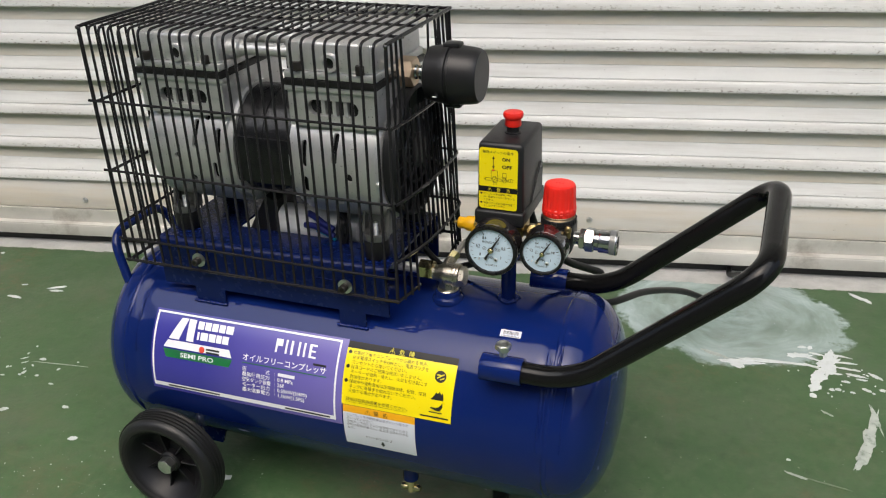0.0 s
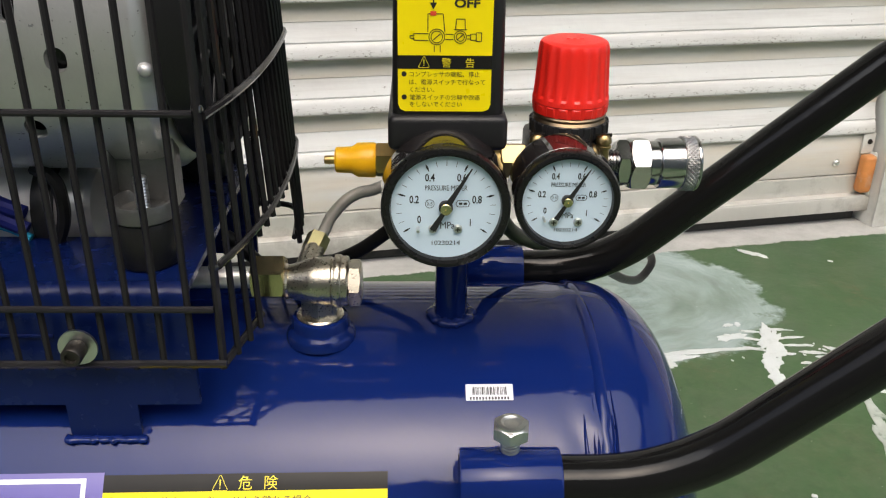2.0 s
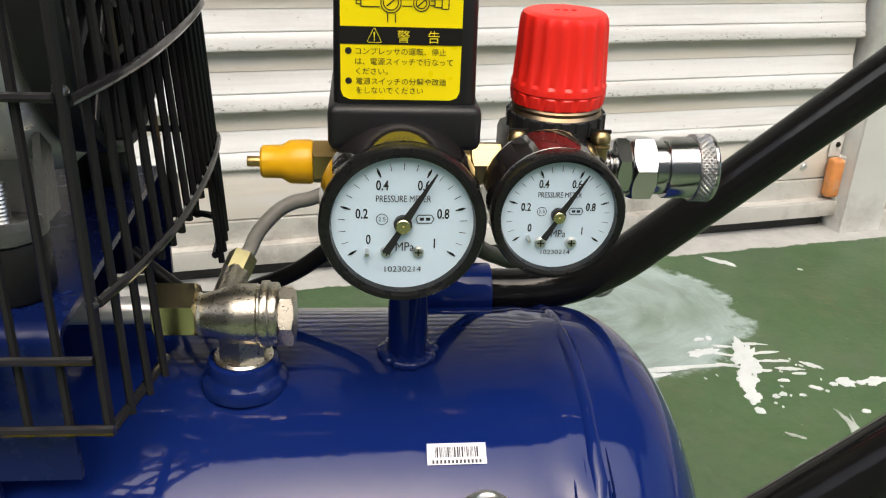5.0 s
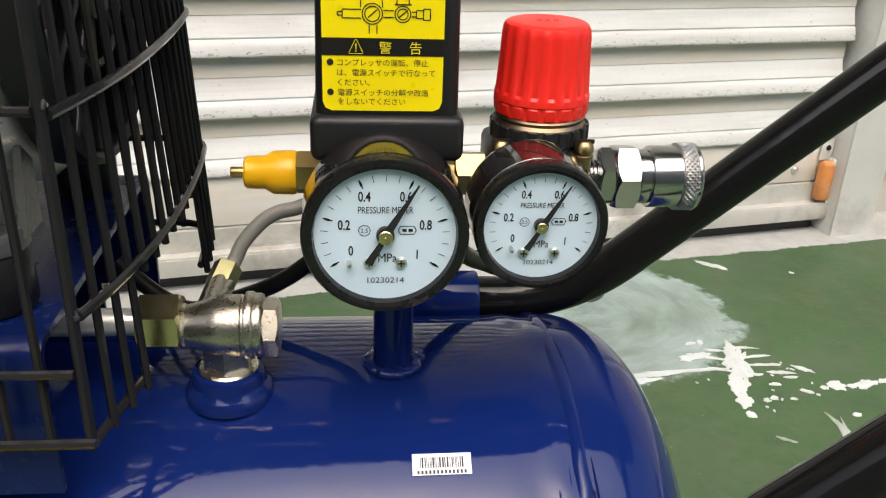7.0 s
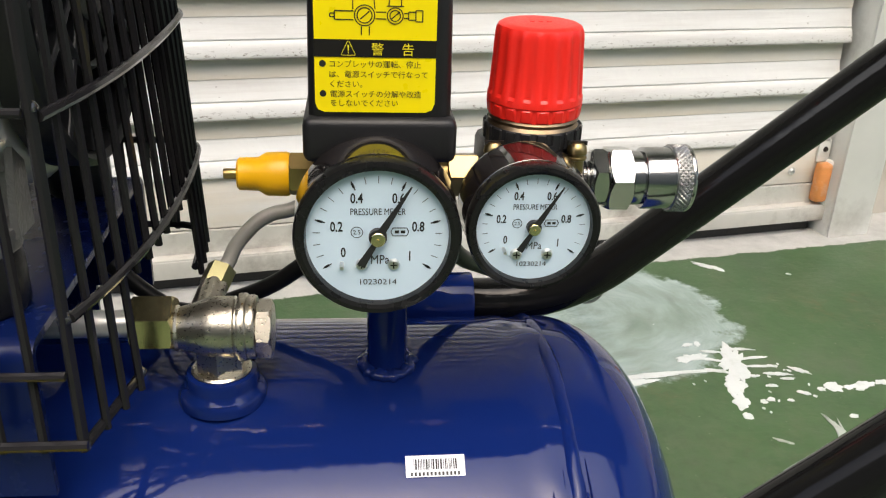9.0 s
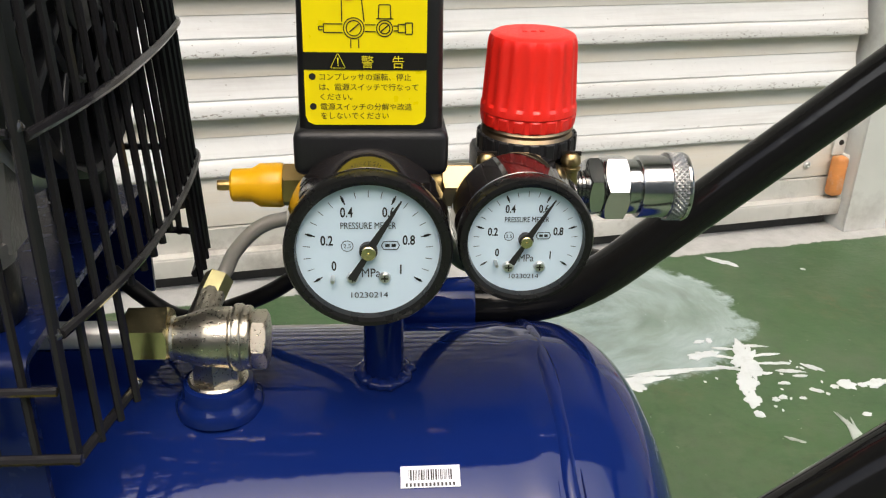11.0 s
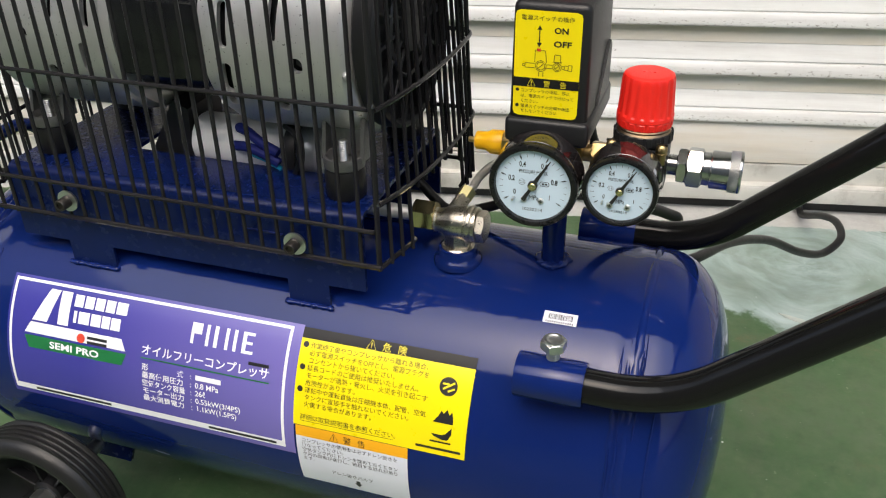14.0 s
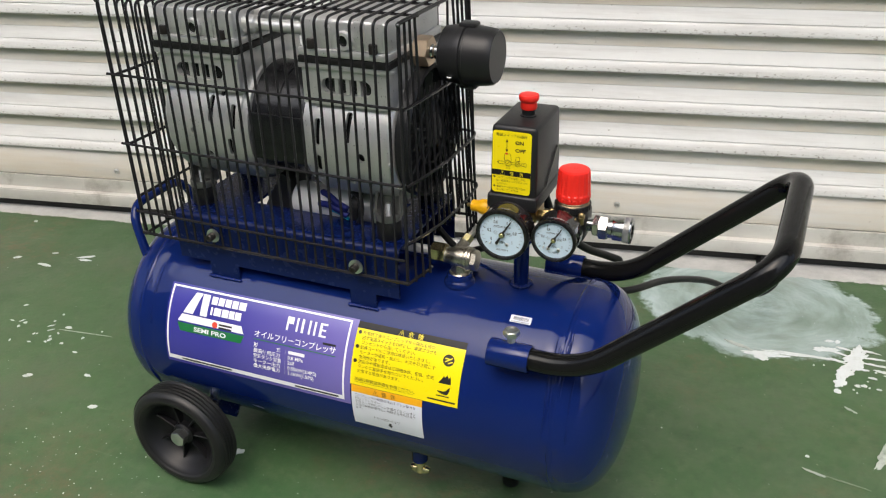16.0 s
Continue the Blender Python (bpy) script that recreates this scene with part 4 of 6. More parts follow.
def slotted_drum(bm, x0, x1, prof, slots):
    """A drum along x whose radius follows prof (fraction, radius), with rounded slots (x, height angle, half length, half width, slant)."""
    R = max(r for f, r in prof)
    nx, na = 64, 200
    def radius(f):
        for (f0, r0), (f1, r1) in zip(prof, prof[1:]):
            if f <= f1:
                return r0 + (r1 - r0) * (f - f0) / (f1 - f0)
        return prof[-1][1]
    def gap(x, s):
        best, way = 1.0, (0.0, 0.0)
        for sx, sa, hl, hw, slant in slots:
            dx, ds = x - sx, s - R * radians(sa)
            k = max(-hl, min(hl, ds))
            ex, es = dx - slant * k, ds - k
            d = math.hypot(ex, es)
            if d - hw < best:
                best, way = d - hw, (ex / max(d, 1e-9), es / max(d, 1e-9))
        return best, way
    # angles close together on the front, wide behind
    angs = [radians(-75 + 130 * k / 150) for k in range(151)] + [radians(55 + 230 * k / 50) for k in range(1, 50)]
    na = len(angs)
    fr = sorted({f for f, r in prof} | {0.05 + 0.9 * k / nx for k in range(nx + 1)})
    uv = [[[x0 + f * (x1 - x0), a * R] for a in angs] for f in fr]
    dead = set()
    for i in range(len(fr) - 1):
        for k in range(na):
            n = (k + 1) % na
            x = (uv[i][k][0] + uv[i + 1][k][0]) / 2
            s = (angs[k] + angs[k + 1]) / 2 * R if n else 9.0
            if gap(x, s)[0] < 0:
                dead.add((i, k))
    rim = set()
    for i, k in dead:
        for di, dk in ((0, 0), (0, 1), (1, 0), (1, 1)):
            rim.add((i + di, (k + dk) % na))
    for i, k in rim:
        if all((a, b % na) in dead for a, b in ((i, k), (i - 1, k), (i, k - 1), (i - 1, k - 1))):
            continue
        d, (ux, us) = gap(*uv[i][k])
        uv[i][k][0] -= d * ux
        uv[i][k][1] -= d * us
    verts = []
    for i, f in enumerate(fr):
        row = []
        for k in range(na):
            x, s = uv[i][k]
            r = radius((x - x0) / (x1 - x0))
            row.append(bm.verts.new((x, MY - r * math.cos(s / R), MZ + r * math.sin(s / R))))
        verts.append(row)
    for i in range(len(fr) - 1):
        for k in range(na):
            n = (k + 1) % na
            if (i, k) not in dead:
                bm.faces.new((verts[i][k], verts[i][n], verts[i + 1][n], verts[i + 1][k]))
    edges = [e for e in bm.edges if len(e.link_faces) == 1 and x0 + 1e-5 < e.verts[0].co.x < x1 - 1e-5]
    made = [g for g in bmesh.ops.extrude_edge_only(bm, edges=edges)["geom"] if isinstance(g, bmesh.types.BMVert)]
    for v in made:
        v.co.y = MY + (v.co.y - MY) * 0.945
        v.co.z = MZ + (v.co.z - MZ) * 0.945
    bm.faces.new(verts[0])
    bm.faces.new(verts[-1][::-1])
    bmesh.ops.delete(bm, geom=[v for v in bm.verts if not v.link_faces], context="VERTS")


def crankcase(x0, x1, flip, slots, feet_x, feet_y):
    """A cast drum with slots, its cylinder, gasket and head."""
    R = 0.0710
    bm = bmesh.new()
    prof = [(0.0, R - 0.012), (0.025, R - 0.005), (0.07, R - 0.001), (0.13, R), (0.88, R), (0.93, R - 0.0010), (0.935, R - 0.004), (1.0, R - 0.0045)]
    if flip:
        prof = [(1 - f, r) for f, r in reversed(prof)]
    slotted_drum(bm, x0, x1, prof, slots)
    case = cpart("crankcase", bm, ALU, None, "cast aluminium crankcase with slots", 40)
    # Black core behind the slots stands in for the shaded hollow inside.
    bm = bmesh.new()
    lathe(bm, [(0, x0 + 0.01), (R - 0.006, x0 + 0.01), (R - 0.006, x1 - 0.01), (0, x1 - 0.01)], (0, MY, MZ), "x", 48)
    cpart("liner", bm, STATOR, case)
    # mounting legs: two ribs and a web that lean in under the drum, and a cup for the bolt
    for y, sg in ((feet_y, 1), (2 * MY - feet_y, -1)):
        def leaf(points, x, depth, name):
            bm = bmesh.new()
            prism(bm, [(y + sg * p, z) for p, z in points], depth, Matrix(((0, 0, 1, x), (1, 0, 0, 0), (0, 1, 0, 0), (0, 0, 0, 1))))
            cpart(name, bm, ALU_SHADED, case)
        for dx in (-0.0148, 0.0122):
            leaf([(-0.0030, 0.3640), (0.0115, 0.3640), (0.0115, 0.3860), (0.0035, 0.3930)], feet_x + dx, 0.0026, "leg")
        leaf([(0.0088, 0.3640), (0.0115, 0.3640), (0.0125, 0.3860), (0.0098, 0.3860)], feet_x - 0.0122, 0.0244, "leg_web")
    # cylinder with a window in front
    c0, c1 = x0 + 0.006, x1 - 0.004
    yf, yb = 0.7765, 0.9
    bm = bmesh.new()
    z0, z1, w0, w1 = 0.478, 0.522, 0.492, 0.508
    box(bm, (c0, yf + 0.008, z0), (c1, yb, z1), 0.002)
    cyl = cpart("cylinder", bm, ALU, case)
    # front plate with a long rounded window and its bars
    xa, xb = c0 + 0.22 * (c1 - c0), c0 + 0.80 * (c1 - c0)
    bm = bmesh.new()
    zc, hw = (w0 + w1) / 2, (w1 - w0) / 2
    inner = [(xb - hw + hw * math.cos(a), zc + hw * math.sin(a)) for a in [math.pi * (k / 8 - 0.5) for k in range(9)]]
    inner += [(xa + hw + hw * math.cos(a), zc + hw * math.sin(a)) for a in [math.pi * (k / 8 + 0.5) for k in range(9)]]
    zl, zh = z0 - 0.015, z1 - 0.004
    def rim_point(x, z):
        dx, dz = x - (xa + xb) / 2, z - zc
        k = min((c1 - (xa + xb) / 2 if dx > 0 else (xa + xb) / 2 - c0) / max(abs(dx), 1e-6), (zh - zc if dz > 0 else zc - zl) / max(abs(dz), 1e-6))
        return ((xa + xb) / 2 + k * dx, zc + k * dz)
    rings = []
    for y, pts in ((yf + 0.008, inner), (yf, inner), (yf, [rim_point(*p) for p in inner]), (yf + 0.008, [rim_point(*p) for p in inner])):
        rings.append([bm.verts.new((x, y, z)) for x, z in pts])
    for a, b in zip(rings, rings[1:]):
        for k in range(18):
            n = (k + 1) % 18
            bm.faces.new((a[k], a[n], b[n], b[k]))
    front = cpart("cylinder_front", bm, ALU, case)
    for f in (0.30, 0.52, 0.74):
        x = xa + f * (xb - xa)
        bm = bmesh.new()
        box(bm, (x - 0.002, yf + 0.001, w0 + 0.0002), (x + 0.002, yf + 0.0071, w1 - 0.0002))
        cpart("bar", bm, ALU, front)
    bm = bmesh.new()
    box(bm, (c0 - 0.003, yf - 0.002, z1 - 0.006), (c1 + 0.003, yf + 0.010, z1), 0.0012)
    cpart("flange", bm, ALU, case)
    # Black sheet that paints the shade inside the window.
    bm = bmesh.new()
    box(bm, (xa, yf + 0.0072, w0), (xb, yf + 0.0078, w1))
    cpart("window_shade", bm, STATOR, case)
    bm = bmesh.new()
    box(bm, (c0 - 0.002, yf - 0.003, 0.5215), (c1 + 0.003, yb + 0.004, 0.5285), 0.001)
    cpart("gasket", bm, RUBBER, case)
    bm = bmesh.new()
    box(bm, (c0 + 0.001, yf, 0.5355), (c1, yb, 0.5655), 0.004, 3)
    hd = cpart("cylinder_head", bm, ALU, None, "cast aluminium cylinder head")
    bm = bmesh.new()
    box(bm, (c0 - 0.001, yf - 0.003, 0.529), (c1 + 0.002, yb + 0.003, 0.5365), 0.0015)
    cpart("flange", bm, ALU, hd)
    for k in range(5):
        x = c0 + 0.010 + k * (c1 - c0 - 0.020) / 4
        if k == 2:
            continue
        bm = bmesh.new()
        box(bm, (x - 0.006, yf - 0.0014, 0.5380 if k in (0, 4) else 0.5368), (x + 0.006, yf + 0.003, 0.5645), 0.001)
        cpart("rib", bm, ALU, hd)
    bm = bmesh.new()
    lathe(bm, [(0.0055, -0.002), (0.0058, 0.002), (0.0085, 0.002), (0.0095, 0.0), (0.0095, -0.004)], ((c0 + c1) / 2 + 0.002, yf - 0.003, 0.546), "y", 24)
    cpart("port_collar", bm, ALU, hd)
    # Black disc in place of the port's shaded depth.
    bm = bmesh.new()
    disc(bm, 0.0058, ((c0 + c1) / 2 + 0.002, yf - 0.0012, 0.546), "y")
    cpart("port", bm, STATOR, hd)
    for x in (c0 + 0.014, c1 - 0.014):
        bm = bmesh.new()
        lathe(bm, [(0, 0.009), (0.004, 0.009), (0.0045, 0.008), (0.0045, 0.0), (0, 0)], (x, yf - 0.0015, 0.5365), "z", 16)
        cpart("head_bolt", bm, DARK_STEEL, hd)
    return case


crankcase(-0.645, -0.536, False, ((-0.5795, 19.3, 0.0125, 0.0029, 0.06), (-0.5515, 14.6, 0.0110, 0.0027, 0.0), (-0.6035, -1.9, 0.0008, 0.0030, 0), (-0.5585, -13.3, 0.0080, 0.0027, 0.1),
                                      (-0.5895, -23.9, 0.0012, 0.0036, 0), (-0.5665, 38.5, 0.0060, 0.0027, 0)), -0.621, 0.795)
crankcase(-0.470, -0.365, True, ((-0.4505, 11.8, 0.0115, 0.0029, 0.0), (-0.4160, 18.3, 0.0130, 0.0031, 0.06), (-0.4015, -5.7, 0.0008, 0.0042, 0), (-0.4520, -17.2, 0.0085, 0.0031, 0.15),
                                 (-0.4180, -31.6, 0.0012, 0.0042, 0), (-0.4550, -32.6, 0.0014, 0.0030, 0)), -0.382, 0.788)
for x, a in ((-0.3695, -9.4), (-0.639, -2)):
    bm = bmesh.new()
    bmesh.ops.create_icosphere(bm, subdivisions=2, radius=0.0030, matrix=Matrix.Translation((x, MY - 0.0687 * math.cos(radians(a)), MZ + 0.0687 * math.sin(radians(a)))))
    cpart("rivet", bm, ALU_SMOOTH)
for y, z, r in ((0.800, 0.548, 0.0062), (0.825, 0.556, 0.0062)):
    bm = bmesh.new()
    lathe(bm, [(0, -0.545), (r + 0.003, -0.545), (r + 0.003, -0.527), (r, -0.525), (r, -0.462), (r + 0.003, -0.460), (r + 0.003, -0.45), (0, -0.45)], (0, y, z), "x", 20)
    cpart("transfer_pipe", bm, ALU_SMOOTH, None, "smooth aluminium transfer pipe")

# fan end
FZC = MZ + 0.005
bm = bmesh.new()
lathe(bm, [(0.0, -0.366), (0.0660, -0.366), (0.0690, -0.364), (0.0690, -0.352), (0.0670, -0.350), (0.0650, -0.352), (0.0645, -0.360), (0.0, -0.360)], (0, MY, FZC), "x", 56)
fan = cpart("fan_cowl", bm, PLASTIC, None, "black fan cowl with grey blades")
for k in range(15):
    bm = bmesh.new()
    box(bm, (-0.0055, -0.0010, 0.016), (0.0030, 0.0010, 0.0640), 0.0004, 1, Matrix.Translation((-0.3555, MY, FZC)) @ Matrix.Rotation(math.tau * k / 15, 4, "X") @ Matrix.Rotation(0.55, 4, "Z"))
    cpart("blade", bm, FAN, fan, "grey fan blade")
bm = bmesh.new()
lathe(bm, [(0.0330, -0.3535), (0.0345, -0.3520), (0.0360, -0.3535), (0.0345, -0.3550)], (0, MY, FZC), "x", 40, closed=True)
cpart("blade_ring", bm, FAN, fan)
bm = bmesh.new()
lathe(bm, [(0, -0.350), (0.016, -0.350), (0.019, -0.352), (0.019, -0.361), (0, -0.361)], (0, MY, FZC), "x", 24)
cpart("hub", bm, FAN, fan)

# rubber mounts and their bolts
for x, y0 in ((-0.621, 0.795), (-0.382, 0.788)):
    for y in (y0, 2 * MY - y0):
        bm = bmesh.new()
        lathe(bm, [(0, 0.3387), (0.0124, 0.3387), (0.0136, 0.3405), (0.0136, 0.3565), (0.0126, 0.3592), (0, 0.3592)], (x, y, 0), "z", 28)
        mount = cpart("rubber_mount", bm, RUBBER)
        bm = bmesh.new()
        lathe(bm, [(0, 0.3778)] + [(0.0027 + 0.0004 * (k % 2), 0.3774 - 0.0007 * k) for k in range(24)] + [(0, 0.3612)], (x, y, 0), "z", 14)
        cpart("mount_bolt", bm, STEEL, mount, "zinc-plated threaded stud")
        bm = bmesh.new()
        lathe(bm, [(0, 0.3593), (0.0122, 0.3593), (0.0137, 0.3604), (0.0139, 0.3662), (0.0134, 0.3676), (0.0122, 0.3678), (0.0112, 0.3668), (0.0100, 0.3632), (0.0085, 0.3622), (0, 0.3622)], (x, y, 0), "z", 32)
        cpart("mount_lug", bm, ALU_SHADED, mount, "cast aluminium cup")

# run capacitor with its leads
bm = bmesh.new()
lathe(bm, [(0, -0.516), (0.0185, -0.516), (0.0195, -0.514), (0.0195, -0.438), (0.0185, -0.437), (0, -0.437)], (0, 0.832, 0.3455), "x", 32)
cap = cpart("capacitor", bm, CAPACITOR, None, "white cylindrical run capacitor")
bm = bmesh.new()
lathe(bm, [(0.0190, -0.4405), (0.0225, -0.4405), (0.0230, -0.4395), (0.0230, -0.4325), (0.0225, -0.4315), (0.0190, -0.4315)], (0, 0.832, 0.3465), "x", 32, closed=True)
cpart("strap", bm, PLASTIC, cap, "black rubber strap")
bm = bmesh.new()
lathe(bm, [(0, -0.4375), (0.0188, -0.4375), (0.0190, -0.418), (0.0170, -0.4155), (0, -0.4155)], (0, 0.832, 0.3465), "x", 28)
cpart("end_cap", bm, ALU_SMOOTH, cap, "bright aluminium end cap")
bm = bmesh.new()
prism(bm, [(-0.562, 0.322), (-0.520, 0.330), (-0.518, 0.372), (-0.530, 0.378)], 0.045, Matrix(((1, 0, 0, 0), (0, 0, 1, 0.818), (0, 1, 0, 0), (0, 0, 0, 1))))
cpart("bracket", bm, PLASTIC, cap, "black capacitor bracket")
bm = bmesh.new()
bmesh.ops.create_icosphere(bm, subdivisions=2, radius=0.0036, matrix=Matrix.Translation((-0.474, 0.814, 0.365)))
tube(bm, rounded([(-0.474, 0.814, 0.365), (-0.466, 0.811, 0.364), (-0.455, 0.809, 0.357), (-0.442, 0.808, 0.352)], 0.006), 0.0036, 10)
tube(bm, rounded([(-0.478, 0.811, 0.352), (-0.466, 0.808, 0.354), (-0.454, 0.808, 0.350), (-0.442, 0.808, 0.344)], 0.006), 0.0036, 10)
cpart("lead", bm, BLUE_WIRE, cap, "dark blue insulated lead")
bm = bmesh.new()
tube(bm, rounded([(-0.464, 0.8105, 0.347), (-0.452, 0.809, 0.345), (-0.441, 0.808, 0.340)], 0.006), 0.0018, 8)
cpart("tie", bm, CYAN, cap, "cyan cable tie")
bm = bmesh.new()
tube(bm, rounded([(-0.436, 0.812, 0.372), (-0.424, 0.806, 0.370), (-0.422, 0.804, 0.352), (-0.430, 0.808, 0.336)], 0.012), 0.003, 8)
cpart("lead", bm, CORD, cap)

# ---- wire cage ----
CX0, CX1, CYF, CYB, CZ0, CZ1, WR = -0.681, -0.347, 0.755, 0.936, 0.307, 0.572, 0.00148
FRONT_BARS = (0.3345, 0.416, 0.494)
SIDE_BARS = (0.3500, 0.412, 0.490)


def lean(x, z):
    """Where a wire at x stands at height z: the cage leans outwards at its far end, and the bow of its near side flattens upwards."""
    if x > CX1:
        return CX1 + (x - CX1) * (1 - 4.6 * (z - 0.352))
    return x - 0.008 * (CX1 - x) / (CX1 - CX0) * (z - CZ0) / (CZ1 - CZ0)


def stand(ob, x, y):
    """Sets an upright wire on its place, with the cage's lean."""
    tilt = (lean(x, CZ0) - lean(x, CZ1)) / (CZ1 - CZ0)
    ob.location = Vector((lean(x, CZ0) + tilt * CZ0, y, 0)) - BASE
    ob.rotation_euler = (0, -math.atan(tilt), 0)


bm = bmesh.new()
bow = glide([(CX1, CYF + 0.002, 0), (-0.3405, 0.783, 0), (-0.3355, 0.815, 0), (-0.3335, 0.850, 0), (-0.3335, 0.880, 0), (-0.3345, 0.902, 0)], 4)
u_line = [Vector(p) for p in bow] + rounded([bow[-1], (-0.3375, CYB, 0), (CX0 - 0.006, CYB, 0), (CX0, 0.84, 0), (CX0, CYF + 0.002, 0)], 0.030, 8)[1:]
low = [(p.x, p.y, CZ0 - 0.002) for p in u_line]
tube(bm, [(lean(p.x, CZ1), p.y, CZ1 - 0.001) for p in u_line], WR * 1.2, 8)
cage = cpart("cage", bm, WIRE, None, "black coated welded wire guard cage")
for line in ([(CX1, CYF, CZ0 - 0.002), (-0.3385, 0.797, CZ0 - 0.002)], [q for q in low if q[1] > 0.88 or q[0] < -0.5], [(CX0 - 0.002, CYF - WR, CZ0), (CX1 + 0.002, CYF - WR, CZ0)]):
    bm = bmesh.new()
    tube(bm, line, WR * 1.2, 8)
    cpart("wire", bm, WIRE, cage)
rnd = random.Random(11)
for z in FRONT_BARS:
    bm = bmesh.new()
    tube(bm, [(lean(CX0, z) - 0.004, CYF - 1.8 * WR, z), (CX1 - 0.001, CYF - 1.8 * WR, z - 0.001)], WR, 8)
    cpart("wire", bm, WIRE, cage)
for z, fall in zip(SIDE_BARS, (0.010, 0.010, 0.010)):
    bm = bmesh.new()
    tube(bm, [(lean(p.x, z) + (WR if p.x > -0.5 else -WR), p.y, z - fall * (p.y - 0.845)) for p in u_line], WR * 1.15, 8)
    cpart("wire", bm, WIRE, cage)
bm = bmesh.new()
tube(bm, rounded([(0, 0, CZ0 - 0.003), (0, 0, CZ1), (0, CYB - CYF, CZ1)], 0.009, 5), WR, 7)
FRONT_WIRE = finish(bm, "wire", WIRE)
NF = 28
for k in range(NF + 1):
    ob = new("wire", FRONT_WIRE)
    ob.parent = cage
    stand(ob, CX0 + (CX1 - CX0) * k / NF + rnd.uniform(-0.0006, 0.0006), CYF)
for y in (0.800, 0.850, 0.900):
    bm = bmesh.new()
    tube(bm, [(lean(CX0, CZ1), y, CZ1 - 2 * WR), (CX1, y, CZ1 - 2 * WR)], WR, 8)
    cpart("wire", bm, WIRE, cage)
bm = bmesh.new()
tube(bm, [(0, 0, CZ0 - 0.004), (0, 0, CZ1 + 0.001)], WR, 7)
SIDE_WIRE = finish(bm, "wire", WIRE)
bm = bmesh.new()
tube(bm, [(0, 0, SIDE_BARS[0] - 0.006), (0, 0, SIDE_BARS[2] + 0.009)], WR, 7)
CUT_WIRE = finish(bm, "wire", WIRE)
run, total = [0.0], 0.0
for a, b in zip(u_line, u_line[1:]):
    total += (b - a).length
    run.append(total)
NU = int(total / 0.0117)
for k in range(NU + 1):
    d = total * k / NU
    i = max(j for j in range(len(run)) if run[j] <= d + 1e-9)
    i = min(i, len(u_line) - 2)
    p = u_line[i].lerp(u_line[i + 1], (d - run[i]) / max(1e-9, run[i + 1] - run[i]))
    ob = new("wire", CUT_WIRE if p.x > -0.4 and 0.798 < p.y < 0.884 else SIDE_WIRE)
    ob.parent = cage
    stand(ob, p.x, p.y)
for x, y, z in ((CX1, CYF, CZ0 - 0.001), (-0.3385, 0.797, CZ0 - 0.001), (CX1, CYF + 0.001, 0.416), (CX1, CYF + 0.001, 0.494), (CX1, CYF + 0.001, 0.3513), (CX1, CYF, CZ1 - 0.002), (lean(CX0, CZ1), CYF, CZ1 - 0.002), (CX0, CYF, CZ0)):
    bm = bmesh.new()
    bmesh.ops.create_icosphere(bm, subdivisions=2, radius=0.0023, matrix=Matrix.Translation((x, y, z)))
    for v in bm.verts:
        v.co += 0.0007 * noise.noise_vector(v.co * 700)
    cpart("weld_nub", bm, WELD, cage, "", 60)
# clamp bolts
for x, z in ((-0.5825, 0.3212), (-0.4045, 0.3166)):
    bm = bmesh.new()
    lathe(bm, [(0.0028, -0.0012), (0.0076, -0.0012), (0.0080, -0.0006), (0.0080, 0.0006), (0.0028, 0.0006)], (x, CYF - 0.0035, z), "y", 28)
    wsh = cpart("washer", bm, STEEL, None, "zinc-plated washer clamping the cage")
    bm = bmesh.new()
    lathe(bm, [(0.0, 0.0065), (0.0022, 0.0065), (0.0024, 0.008), (0.0038, 0.008), (0.0043, 0.0072), (0.0043, 0.0), (0, 0)], (x, CYF - 0.0045, z), "y", 20)
    cpart("socket_screw", bm, DARK_STEEL, wsh)

# ---- intake filter ----
FY, FZ, FX, FS = 0.838, 0.526, -0.3075, 0.865
bm = bmesh.new()
prof = [(0, -0.0345), (0.026, -0.0345), (0.031, -0.0315), (0.0335, -0.0135), (0.0345, -0.0095), (0.0345, -0.0045), (0.0325, -0.0035), (0.0325, -0.0005),
        (0.0345, 0.0005), (0.0340, 0.0045), (0.0325, 0.0215), (0.0312, 0.0305), (0.0285, 0.0345), (0, 0.0345)]
lathe(bm, [(r * FS, FX - 0.0015 + h * FS * 0.93) for r, h in prof], (0, FY, FZ), "x", 48)
filt = cpart("intake_filter", bm, PLASTIC, None, "round black plastic intake filter")
for sg in (1, -1):
    bm = bmesh.new()
    box(bm, (FX - 0.012, FY - 0.008, FZ + (0.027 if sg > 0 else -0.0325)), (FX + 0.006, FY + 0.008, FZ + (0.0325 if sg > 0 else -0.027)), 0.0025)
    cpart("clip", bm, PLASTIC, filt)
bm = bmesh.new()
box(bm, (-0.3245, FY - 0.0262, FZ - 0.0172), (-0.320, FY - 0.0245, FZ - 0.0164))
cpart("mark", bm, WHITE_INK, filt)
bm = bmesh.new()
lathe(bm, [(0.0045, -0.362), (0.0062, -0.362), (0.0074, -0.356), (0.0062, -0.354), (0.0074, -0.350), (0.0062, -0.348), (0.0074, -0.345), (0.0066, -0.341), (0.0064, -0.332)], (0, FY, FZ), "x", 20)
cpart("threaded_neck", bm, CHROME, filt)
bm = bmesh.new()
hexagon(bm, 0.0270, 0.0160, (-0.3670, FY, FZ), "x", 0.04, 0.1)
cpart("brass_adapter", bm, ADAPTER, filt, "hexagonal brass adapter")

